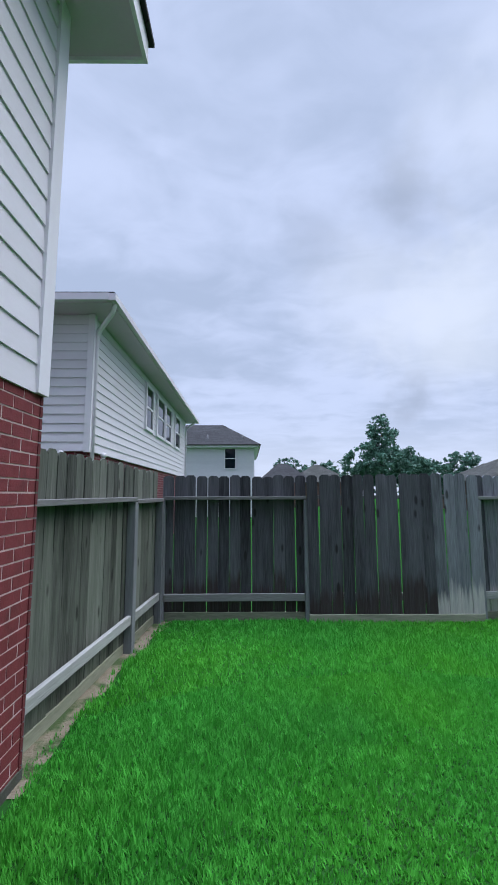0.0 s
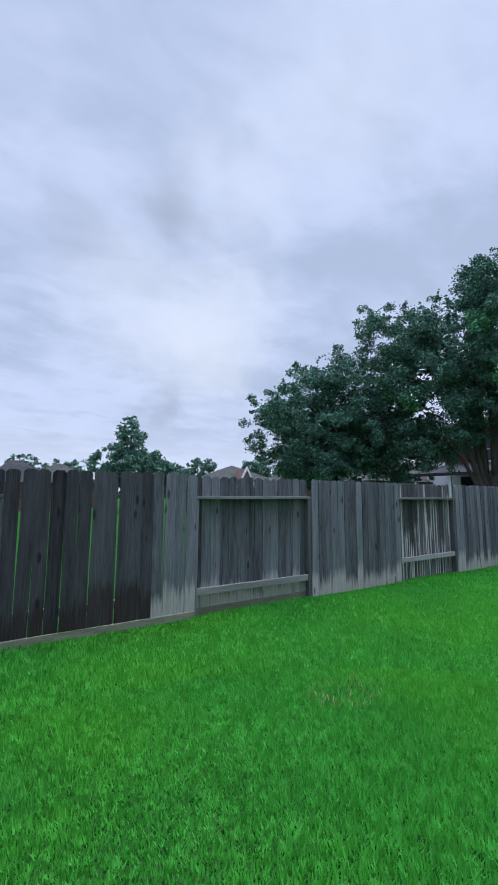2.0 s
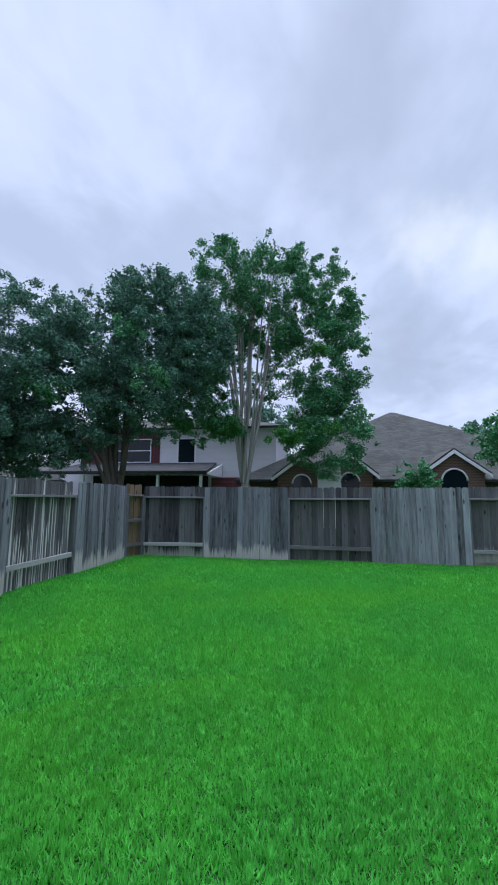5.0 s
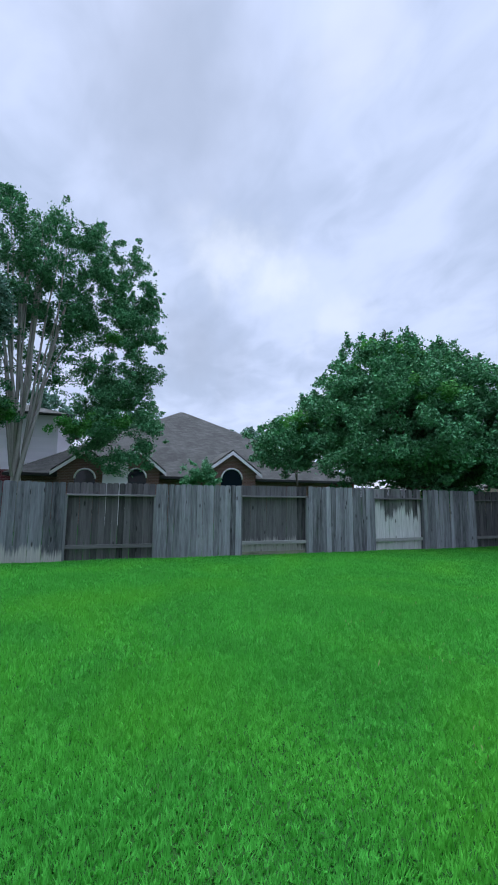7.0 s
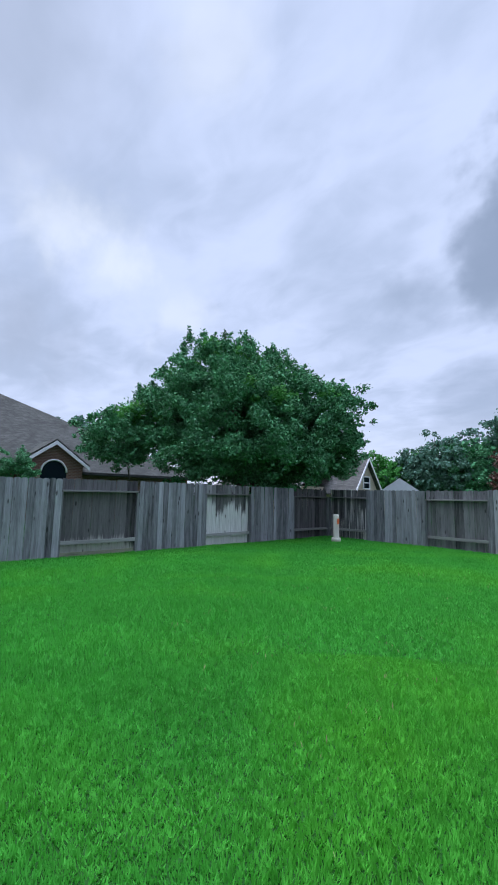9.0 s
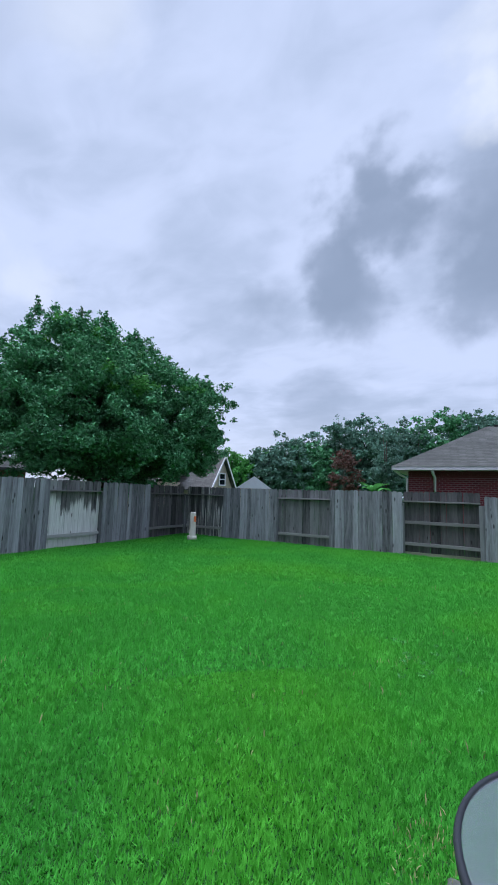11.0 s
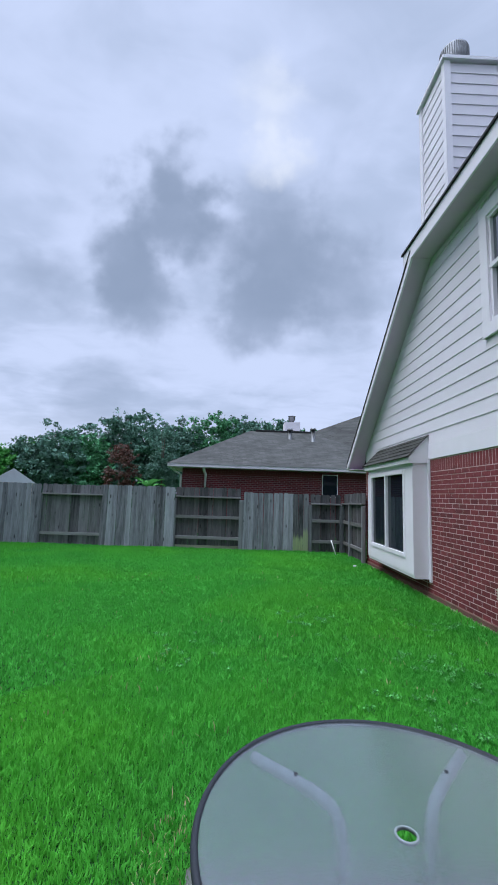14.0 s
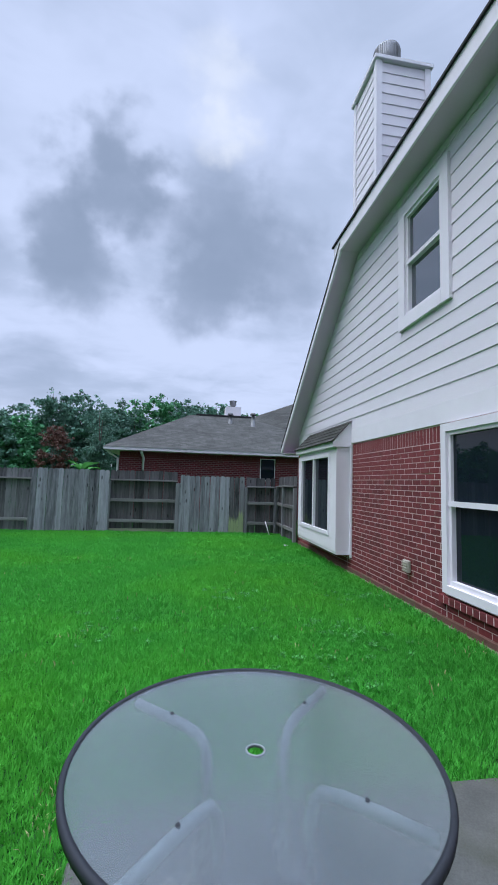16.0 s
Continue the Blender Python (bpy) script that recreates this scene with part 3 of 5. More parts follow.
def fence(at, spans, label, seed, gap=0.004, rail_drop=0.315, low_rails=()):
    """A board fence; local x runs along it, local -y faces the yard. spans: (x0, x1, side, material, top, mid rail, foot).
    side 'rails': rails towards the yard; 'boards': boards towards the yard."""
    r = random.Random(seed)
    f = thing("fence", at, label, "fence", kind="structure")
    ends = sorted({round(s[0], 3) for s in spans} | {round(s[1], 3) for s in spans})
    for x in ends:
        part("post", box(bmesh.new(), -0.045, 0.045, -0.045, 0.045, -0.1, spans[0][4] - rail_drop - 0.002, bevel=0.006), M_POST, f, at=pose(x, 0.0, 0, 0, r.uniform(-0.4, 0.4), 0))
    for k, (x0, x1, side, material, top, mid, foot) in enumerate(spans):
        low_rail = low_rails[k] if low_rails else 0.285
        out = 1 if side == "rails" else -1
        mixed = None
        if isinstance(material, tuple):
            material, mixed = material[0], material[1:]
        yb = out * 0.060
        n = max(1, round((x1 - x0) / 0.147))
        step = (x1 - x0) / n
        low = 0.10 if foot == "kick" else 0.02
        for i in range(n):
            h = top - low + r.uniform(-0.012, 0.012)
            if mixed and i >= mixed[1] * n:
                material = mixed[0]
            me = r.choice(boards_for(material))
            ob = part("board", me, None, f, at=pose(x0 + (i + 0.5) * step, yb + r.uniform(-0.004, 0.004), low, r.uniform(-0.25, 0.25), r.uniform(-0.45, 0.45), r.uniform(-1.5, 1.5)))
            ob.scale = ((step - gap - r.choice((0.0, 0.001, 0.002, 0.003, 0.005)) * (1 if gap > 0.003 else 0.3)) / 0.138, 1, h / 1.8)
        rail = M_RAIL_PALE if material in (M_BOARD_PALE, M_BOARD_STREAK, M_BOARD_WHITE, M_BOARD_DFOOT, M_BOARD_MID, M_BOARD_OLIVE) else M_RAIL
        ry = sorted((-out * 0.045, out * 0.05))
        if side == "rails":
            ry = [-0.05, 0.05]
        rail_piece(f, "rail", M_RAIL, x0 + 0.01, x1 - 0.01, ry[0], ry[1], top - rail_drop, top - rail_drop + 0.045, r.uniform(-0.3, 0.3))
        ro = (-0.05, -0.008) if side == "rails" else (-0.03, 0.04)
        rail_piece(f, "rail", rail, x0 + 0.046, x1 - 0.046, ro[0] + 0.02, ro[1] + 0.02, low_rail, low_rail + 0.09, r.uniform(-0.5, 0.5))
        if mid:
            rail_piece(f, "rail", M_RAIL, x0 + 0.046, x1 - 0.046, ro[0] + 0.02, ro[1] + 0.02, 0.90, 0.99, r.uniform(-0.3, 0.3))
        if foot == "kick":
            rail_piece(f, "kick_board", M_KICK, x0, x1, yb - 0.02, yb + 0.02, -0.02, 0.10)
    return f


M_BOARD_MOSS = board_mat("mossy_footed_board", (0.14, 0.143, 0.15), (0.32, 0.40, 0.20), 0.52, 0.25)
M_BOARD_STAIN = board_mat("brown_stained_board", (0.066, 0.067, 0.075), (0.038, 0.027, 0.025), 0.22, 0.4)
M_BOARD_MID = board_mat("mid_grey_board", (0.135, 0.135, 0.142), (0.26, 0.26, 0.25), -0.1, 0.1)
M_BOARD_WHITE = board_mat("bleached_board", (0.16, 0.16, 0.165), (0.72, 0.72, 0.71), 1.0, 0.5)
M_BOARD_DFOOT = board_mat("dark_board_with_pale_foot", (0.092, 0.09, 0.095), (0.44, 0.43, 0.40), 0.22, 0.2)
B, D, P, S, O, NW = M_BOARD, M_BOARD_DARK, M_BOARD_PALE, M_BOARD_STREAK, M_BOARD_OLIVE, M_BOARD_NEW
fence(pose(0, YN, 0), [(-1.40, 0.49, "rails", M_BOARD_STAIN, 1.84, 0, "kick"), (0.49, 2.70, "boards", (M_BOARD_STAIN, P, 0.68), 1.85, 0, "kick"), (2.70, 4.735, "rails", P, 1.84, 0, "kick"),
      (4.735, 6.95, "boards", P, 1.84, 0, ""), (6.95, 8.84, "rails", S, 1.84, 0, ""), (8.84, 11.05, "boards", P, 1.84, 0, "")],
      "weathered grey wooden board fence with dog-eared tops and pale foot", 11, gap=0.004, low_rails=(0.25, 0.25, 0.27, 0.32, 0.35, 0.32))
fence(pose(XE, YN, 0, 0, 0, -90), [(0.26, 1.97, "rails", M_BOARD_DFOOT, 1.84, 0, ""), (1.97, 4.13, "boards", P, 1.82, 0, ""), (4.13, 6.19, "rails", D, 1.82, 0, ""),
      (6.19, 8.40, "boards", B, 1.82, 0, ""), (8.40, 10.36, "rails", M_BOARD_DFOOT, 1.84, 0, "kick"), (10.36, 12.53, "boards", B, 1.84, 0, ""),
      (12.53, 14.33, "rails", M_BOARD_WHITE, 1.83, 0, ""), (14.33, 16.4, "boards", B, 1.82, 0, ""), (16.4, 18.40, "rails", D, 1.81, 0, "")],
      "weathered grey wooden board fence with a few pale streaked panels", 12, gap=0.003)
fence(pose(11.06, YN - 0.03, 0, 0, 0, -22), [(0.05, 0.60, "rails", NW, 1.88, 1, "")], "short brown newer fence panel closing the corner", 17)
fence(pose(0, YS, 0, 0, 0, 180), [(-11.6, -9.91, "rails", S, 1.81, 0, ""), (-9.91, -7.76, "boards", B, 1.80, 0, ""), (-7.76, -5.89, "rails", M_BOARD_MID, 1.80, 0, ""),
      (-5.89, -3.71, "boards", B, 1.82, 0, ""), (-3.71, -1.70, "rails", D, 1.84, 1, "kick"), (-1.62, 0.36, "boards", (B, M_BOARD_MOSS, 0.72), 1.74, 0, "")],
      "weathered grey wooden board fence below the neighbouring roof", 13, gap=0.003)
fence(pose(0, YS + 0.12, 0, 0, 0, 180), [(0.42, 1.35, "rails", D, 1.74, 1, "")], "damp dark grey wooden gate panel with three rails", 14)
fence(pose(-1.42, YS + 0.02, 0, 0, 0, 91), [(0.05, 0.85, "rails", D, 1.78, 1, ""), (0.85, 2.04, "rails", D, 1.80, 1, "")], "short wooden return fence between gate and house corner", 15)
fence(pose(-1.657, 2.70, 0, 0, 0, 85.1), [(0.0, 1.86, "rails", O, 1.91, 0, "kick"), (1.86, 2.85, "rails", O, 1.89, 0, "kick")], "damp greenish-grey wooden fence between house corner and back fence", 16, rail_drop=0.39)


# ---- the house beside the yard ----
house = thing("house", (WX, -4.0, 0), "two-storey house, red brick below and white lap siding above", "house")
HB = Matrix.Translation((-WX, 4.0, 0))


def hpart(name, bm, material, parent=None, label=""):
    """A part of the house, its mesh given in world metres."""
    bmesh.ops.transform(bm, matrix=HB, verts=bm.verts)
    return part(name, bm, material, parent or house, label)


Y0, Y1 = -10.95, 2.65  # south and north ends of the wall
BT = 2.38  # top of the brick
W2 = (-4.42, -2.55, 0.36, 2.36)  # tall lower window: y0 y1 z0 z1
W1 = (-5.275, -4.325, 4.00, 5.64)  # upper window
BAY = (-9.83, -7.27, 0.30, 2.30)

# walls behind the faces, with the openings left free
D0, D1 = WX - 0.26, WX - 0.012
for y0, y1, z0, z1 in [(Y0, BAY[0] + 0.1, 0, BT), (BAY[0] + 0.1, BAY[1] - 0.1, 0, BAY[2] + 0.1), (BAY[1] - 0.1, W2[0], 0, BT), (W2[0], W2[1], 0, W2[2]), (W2[0], W2[1], W2[3], BT), (W2[1], 0.3, 0, BT), (0.3, Y1 - 0.012, 0, 2.2)]:
    brick_wall = hpart("wall", bx(D0, D1, y0, y1, z0, z1), M_MORTAR, label="red brick wall with pale mortar")
for y0, y1, z0, z1 in [(-7.0, W1[0], BT, 6.0), (W1[0], W1[1], BT, W1[2]), (W1[0], W1[1], W1[3], 6.0), (W1[1], 0.3, BT, 6.0), (0.3, Y1, 2.2, 5.05)]:
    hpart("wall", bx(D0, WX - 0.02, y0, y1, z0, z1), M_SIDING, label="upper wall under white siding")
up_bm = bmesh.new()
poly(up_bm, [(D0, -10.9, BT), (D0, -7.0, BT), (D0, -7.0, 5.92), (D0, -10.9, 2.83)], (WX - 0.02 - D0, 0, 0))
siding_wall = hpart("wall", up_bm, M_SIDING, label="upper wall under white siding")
for a in [(-12, D0, Y1 - 0.25, Y1 - 0.012, 0, 5.0), (-12, D0, Y0, Y0 + 0.2, 0, 2.4), (-12.2, -12, Y0, Y1, 0, 2.4), (-12, D0, -7.2, -7.0, 2.4, 6.0), (-9, D0, 0.1, 0.3, 2.2, 6.0)]:
    hpart("wall", bx(*a), M_MORTAR)
hpart("foundation", bx(WX - 0.2, WX + 0.002, 0.3, Y1 + 0.012, -0.1, 0.06), M_CONCRETE, label="grey concrete footing strip")
hpart("foundation", bx(WX - 0.2, WX + 0.016, Y0, W2[1] + 1.2, -0.1, 0.085, bevel=0.012), M_FOOTING, label="soil-stained reddish footing under the brick")
# black slabs behind the windows, painted darkness in place of unlit rooms
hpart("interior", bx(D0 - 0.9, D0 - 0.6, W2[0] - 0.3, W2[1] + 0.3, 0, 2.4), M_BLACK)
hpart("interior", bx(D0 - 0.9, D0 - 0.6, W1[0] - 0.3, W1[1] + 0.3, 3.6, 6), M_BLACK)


# siding courses: each lap board is a wedge, thick at its lower edge
def lap(y0, y1, z, e, top_cut=None):
    bm = bmesh.new()
    poly(bm, [(WX - 0.02, y0, z), (WX + 0.006, y0, z), (WX - 0.006, y0, z + e + 0.01), (WX - 0.02, y0, z + e + 0.01)], (0, y1 - y0, 0))
    if top_cut:
        bmesh.ops.bisect_plane(bm, geom=bm.verts[:] + bm.edges[:] + bm.faces[:], plane_co=top_cut[0], plane_no=top_cut[1], clear_outer=True)
    hpart("siding_board", bm, M_SIDING, siding_wall)


E = 0.217
rake_co, rake_no = Vector((0, -10.95, 2.80)), Vector((0, -0.798, 1.0)).normalized()
z = BT
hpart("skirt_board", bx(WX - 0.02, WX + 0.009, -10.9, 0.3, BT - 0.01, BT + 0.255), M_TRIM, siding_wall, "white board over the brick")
z += 0.25
while z < 6.0:
    e = min(E, 6.02 - z)
    spans = [(-10.9, 0.3)]
    if z + e > W1[2] - 0.125 and z < W1[3] + 0.12:
        spans = [(-10.9, W1[0] - 0.125), (W1[1] + 0.125, 0.3)]
        if z < W1[2] - 0.13:
            lap(W1[0] - 0.125, W1[1] + 0.125, z, W1[2] - 0.13 - z)
    for a, b in spans:
        lap(a, b, z, e, (rake_co, rake_no) if a < -8 else None)
    z += E
z = 2.2
while z < 5.0:
    lap(0.3, Y1 - 0.1, z, min(0.18, 5.04 - z))
    z += 0.18
hpart("corner_board", bx(WX - 0.1, WX + 0.022, Y1 - 0.11, Y1 + 0.024, 2.205, 5.0), M_TRIM, label="white corner board")


# windows
def sash_window(y0, y1, z0, z1, meet, trim, glass):
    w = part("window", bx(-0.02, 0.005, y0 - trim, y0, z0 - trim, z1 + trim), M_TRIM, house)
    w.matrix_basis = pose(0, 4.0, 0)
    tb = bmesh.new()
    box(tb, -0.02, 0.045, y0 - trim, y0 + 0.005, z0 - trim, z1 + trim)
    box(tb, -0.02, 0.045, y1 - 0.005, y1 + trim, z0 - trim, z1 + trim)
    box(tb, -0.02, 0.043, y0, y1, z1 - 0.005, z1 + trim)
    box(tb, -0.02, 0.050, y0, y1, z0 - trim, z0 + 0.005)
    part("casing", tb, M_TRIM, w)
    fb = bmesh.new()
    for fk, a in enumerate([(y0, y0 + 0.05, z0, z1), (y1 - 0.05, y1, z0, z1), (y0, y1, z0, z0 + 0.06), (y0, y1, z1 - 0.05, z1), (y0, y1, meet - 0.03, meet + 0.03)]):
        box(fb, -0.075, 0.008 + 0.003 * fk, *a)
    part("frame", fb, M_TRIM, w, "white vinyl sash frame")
    part("pane", bx(-0.036, -0.030, y0 + 0.045, y1 - 0.045, meet + 0.02, z1 - 0.045), glass, w, "dark reflecting glass")
    part("pane", bx(-0.056, -0.050, y0 + 0.045, y1 - 0.045, z0 + 0.05, meet - 0.02), glass, w, "dark reflecting glass")
    return w


sash_window(W2[0] + 0.10, W2[1] - 0.10, W2[2] + 0.10, W2[3] - 0.1, 1.40, 0.09, M_GLASS)
sash_window(W1[0] + 0.04, W1[1] - 0.04, W1[2] + 0.04, W1[3] - 0.04, 4.845, 0.17, M_GLASS_SKY)
sill = hpart("window_sill", bx(WX - 0.02, WX + 0.044, W2[0] - 0.05, W2[1] + 0.05, 0.25, 0.33), M_MORTAR, label="row of sloped sill bricks")
for k in range(20):
    y = W2[0] - 0.06 + k * 0.1
    hpart("brick", box(bmesh.new(), WX - 0.02, WX + 0.05, y, y + 0.086, 0.245, 0.336, bevel=0.005), M_BRICK, sill)

# bay window box with its little shingled hood
bay = part("bay_window", bx(0.0, 0.27, BAY[0] + 4.0, BAY[1] + 4.0, BAY[2], BAY[2] + 0.06, bevel=0.006), M_TRIM, house, "white boxed bay window with a small shingled hood")
yb0, yb1 = BAY[0] + 4.0, BAY[1] + 4.0
for a in [(0.0, 0.25, yb1 - 0.04, yb1 - 0.004, BAY[2] + 0.06, 2.42), (0.0, 0.25, yb0 + 0.004, yb0 + 0.04, BAY[2] + 0.06, 2.42), (0.0, 0.27, yb0, yb1, 2.22, 2.30)]:
    part("panel", box(bmesh.new(), *a, bevel=0.004), M_TRIM, bay)
part("flange", bx(-0.005, 0.022, yb1, yb1 + 0.075, BAY[2] - 0.04, 2.40), M_TRIM, bay)
fr = bmesh.new()
gy0, gy1, gz0, gz1 = yb0 + 0.27, yb1 - 0.40, 0.66, 2.15
for a in [(yb0, gy0, 0.36, 2.22), (gy1, yb1, 0.36, 2.22), (gy0, gy1, 0.36, gz0), (gy0, gy1, gz1, 2.22)]:
    box(fr, 0.235, 0.285, *a)
for fk, a in enumerate([(gy0 - 0.05, gy0 + 0.02, gz0 - 0.05, gz1 + 0.05), (gy1 - 0.02, gy1 + 0.05, gz0 - 0.05, gz1 + 0.05), (gy0, gy1, gz0 - 0.05, gz0 + 0.02), (gy0, gy1, gz1 - 0.02, gz1 + 0.05), ((gy0 + gy1) / 2 - 0.03, (gy0 + gy1) / 2 + 0.03, gz0, gz1)]):
    box(fr, 0.23, 0.297 + 0.003 * fk, *a)
part("frame", fr, M_TRIM, bay)
part("pane", bx(0.246, 0.252, gy0, gy1, gz0, gz1), M_GLASS, bay, "dark sliding panes")
hood = bmesh.new()
poly(hood, [(0.0, yb1 + 0.03, 2.80), (0.36, yb1 + 0.03, 2.40), (0.36, yb1 + 0.03, 2.30), (0.0, yb1 + 0.03, 2.30)], (0, yb0 - yb1 - 0.06, 0))
part("hood_body", hood, M_TRIM, bay)
for i in range(5):
    t0, t1 = i / 5, (i + 1) / 5
    hs = bmesh.new()
    poly(hs, [(0.40 - 0.42 * t0, yb1 + 0.06, 2.39 + 0.43 * t0), (0.40 - 0.42 * t1, yb1 + 0.06, 2.39 + 0.43 * t1), (0.40 - 0.42 * t1, yb1 + 0.06, 2.395 + 0.43 * t1), (0.405 - 0.42 * t0, yb1 + 0.06, 2.41 + 0.43 * t0)], (0, yb0 - yb1 - 0.12, 0))
    part("shingle_course", hs, M_SHINGLE, bay)

# eaves and roofs
soff = bmesh.new()
box(soff, WX - 0.1, -1.20, -7.25, 0.6, 6.0, 6.03)
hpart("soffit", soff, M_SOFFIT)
hpart("fascia", bx(-1.22, -1.19, -7.28, 0.6, 5.99, 6.23), M_TRIM, label="white fascia board")
hpart("fascia", bx(WX - 0.5, -1.22, -7.28, -7.25, 5.99, 6.23), M_TRIM)
rf = bmesh.new()
poly(rf, [(-1.16, -7.32, 6.23), (-1.16, 0.6, 6.23), (-6.5, 0.6, 9.9), (-6.5, -2.5, 9.9)], (0, 0, 0.035))
poly(rf, [(-1.16, -7.32, 6.23), (-6.5, -2.5, 9.9), (-12, -7.32, 6.23)], (0, 0, 0.035))
hpart("roof", rf, M_SHINGLE_DARK, label="dark asphalt shingle roof")
# low slope towards the south with its raking edge
s0, s1 = Vector((0, -11.40, 2.43)), Vector((0, -6.95, 5.975))
cat = bmesh.new()
poly(cat, [(-1.18, s0.y, s0.z + 0.15), (-1.18, s1.y, s1.z + 0.15), (-9, s1.y, s1.z + 0.15), (-9, s0.y, s0.z + 0.15)], (0, -0.015, 0.03))
hpart("roof", cat, M_SHINGLE_DARK)
rk = bmesh.new()
poly(rk, [(-1.23, s0.y, s0.z), (-1.23, s1.y, s1.z), (-1.23, s1.y, s1.z + 0.14), (-1.23, s0.y, s0.z + 0.14)], (0.035, 0, 0))
hpart("rake_board", rk, M_TRIM, label="white raking fascia board")
rs = bmesh.new()
poly(rs, [(-1.23, s0.y, s0.z + 0.02), (-1.23, s1.y, s1.z + 0.02), (WX - 0.05, s1.y, s1.z + 0.02), (WX - 0.05, s0.y, s0.z + 0.02)], (0, 0, 0.02))
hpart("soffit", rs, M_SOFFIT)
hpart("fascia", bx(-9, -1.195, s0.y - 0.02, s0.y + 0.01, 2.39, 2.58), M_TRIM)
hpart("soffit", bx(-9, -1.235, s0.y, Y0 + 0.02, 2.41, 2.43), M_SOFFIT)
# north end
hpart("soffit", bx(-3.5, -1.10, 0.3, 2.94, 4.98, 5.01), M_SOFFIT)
hpart("fascia", bx(-1.10, -1.07, 0.3, 2.97, 4.95, 5.14), M_TRIM)
hpart("fascia", bx(-3.5, -1.10, 2.94, 2.97, 4.95, 5.14), M_TRIM)
nr = bmesh.new()
poly(nr, [(-1.03, 3.01, 5.14), (-6, 0.3, 8.2), (-12, 3.01, 5.14)], (0, 0, 0.035))
poly(nr, [(-1.03, 0.3, 5.14), (-1.03, 3.01, 5.14), (-6, 0.3, 8.2)], (0, 0, 0.035))
hpart("roof", nr, M_SHINGLE_DARK)

# chimney clad in siding
cx0, cx1, cy0, cy1, cz0, cz1 = -3.15, -2.0, -8.2, -7.09, 3.0, 10.35
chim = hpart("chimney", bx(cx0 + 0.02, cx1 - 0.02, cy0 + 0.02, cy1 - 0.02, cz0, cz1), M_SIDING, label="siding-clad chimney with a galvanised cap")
z = 5.9
while z < cz1 - 0.12:
    e = min(0.23, cz1 - 0.1 - z)
    c = bmesh.new()
    bot, topc = 0.008, -0.004
    v = [[(cx0 - o, cy0 - o, zz), (cx1 + o, cy0 - o, zz), (cx1 + o, cy1 + o, zz), (cx0 - o, cy1 + o, zz)] for o, zz in ((bot, z), (topc, z + e))]
    vs = [[c.verts.new(p) for p in r_] for r_ in v]
    for k in range(4):
        c.faces.new((vs[0][k], vs[0][(k + 1) % 4], vs[1][(k + 1) % 4], vs[1][k]))
    c.faces.new(vs[0][::-1])
    c.faces.new(vs[1])
    hpart("siding_board", c, M_SIDING, chim)
    z += 0.23
for ya, yb in ((cy0 - 0.025, cy0 + 0.10), (cy1 - 0.10, cy1 + 0.025)):
    for xa, xb in ((cx1 - 0.10, cx1 + 0.025), (cx0 - 0.025, cx0 + 0.10)):
        hpart("corner_board", bx(xa, xb, ya, yb, 5.9, cz1 - 0.05), M_TRIM, chim)
hpart("cap", box(bmesh.new(), cx0 - 0.07, cx1 + 0.07, cy0 - 0.07, cy1 + 0.07, cz1 - 0.06, cz1 + 0.03, bevel=0.01), M_TRIM, chim)
flue = bmesh.new()
cyl = bmesh.ops.create_cone(flue, cap_ends=True, segments=40, radius1=0.275, radius2=0.275, depth=0.62)
bmesh.ops.translate(flue, vec=(-2.42, -7.5, cz1 + 0.34), verts=flue.verts)
for f in flue.faces:
    f.smooth = len(f.verts) == 4
hpart("flue", flue, M_GALV, chim, "ribbed galvanised flue")
ribs = bmesh.new()
for k in range(40):
    a = 2 * math.pi * k / 40
    box(ribs, -0.006, 0.006, -0.006, 0.006, cz1 + 0.06, cz1 + 0.62)
    bmesh.ops.translate(ribs, vec=(-2.42 + 0.28 * math.cos(a), -7.5 + 0.28 * math.sin(a), 0), verts=list(ribs.verts)[-8:])
hpart("ribs", ribs, M_GALV, chim)

# small vent on the brick
vent = part("vent", box(bmesh.new(), 0.0, 0.05, -5.31 + 4, -5.17 + 4, 0.42, 0.58, bevel=0.008), M_VENT, house, "small louvred beige wall vent")
for k in range(4):
    part("slat", bx(0.05, 0.066, -5.30 + 4, -5.18 + 4, 0.44 + k * 0.035, 0.455 + k * 0.035), M_VENT, vent)


# ---- the glass table ----
TX, TY, TZ, TR = 1.262, -1.222, 0.70, 0.592
table = thing("patio_table", (TX, TY, 0.03), "round patio table with a frosted pebbled glass top on the concrete", "table")
m = bpy.data.materials.new("pebbled_glass")
m.use_nodes = True
N, L = m.node_tree.nodes, m.node_tree.links
b = N["Principled BSDF"]
b.inputs["Base Color"].default_value = (0.43, 0.49, 0.52, 1)
b.inputs["Roughness"].default_value = 0.15
b.inputs["Transmission Weight"].default_value = 0.87
b.inputs["IOR"].default_value = 1.45
b.inputs["Coat Weight"].default_value = 0.7
b.inputs["Coat Roughness"].default_value = 0.03
tx = N.new("ShaderNodeTexCoord")
vz = N.new("ShaderNodeTexNoise")
vz.inputs["Scale"].default_value, vz.inputs["Detail"].default_value = 48.0, 3.0
L.new(tx.outputs["Object"], vz.inputs["Vector"])
bp = N.new("ShaderNodeBump")
bp.inputs["Strength"].default_value, bp.inputs["Distance"].default_value = 0.17, 0.01
L.new(vz.outputs["Fac"], bp.inputs["Height"])
L.new(bp.outputs[0], b.inputs["Normal"])
L.new(bp.outputs[0], b.inputs["Coat Normal"])
M_PEBBLE = m


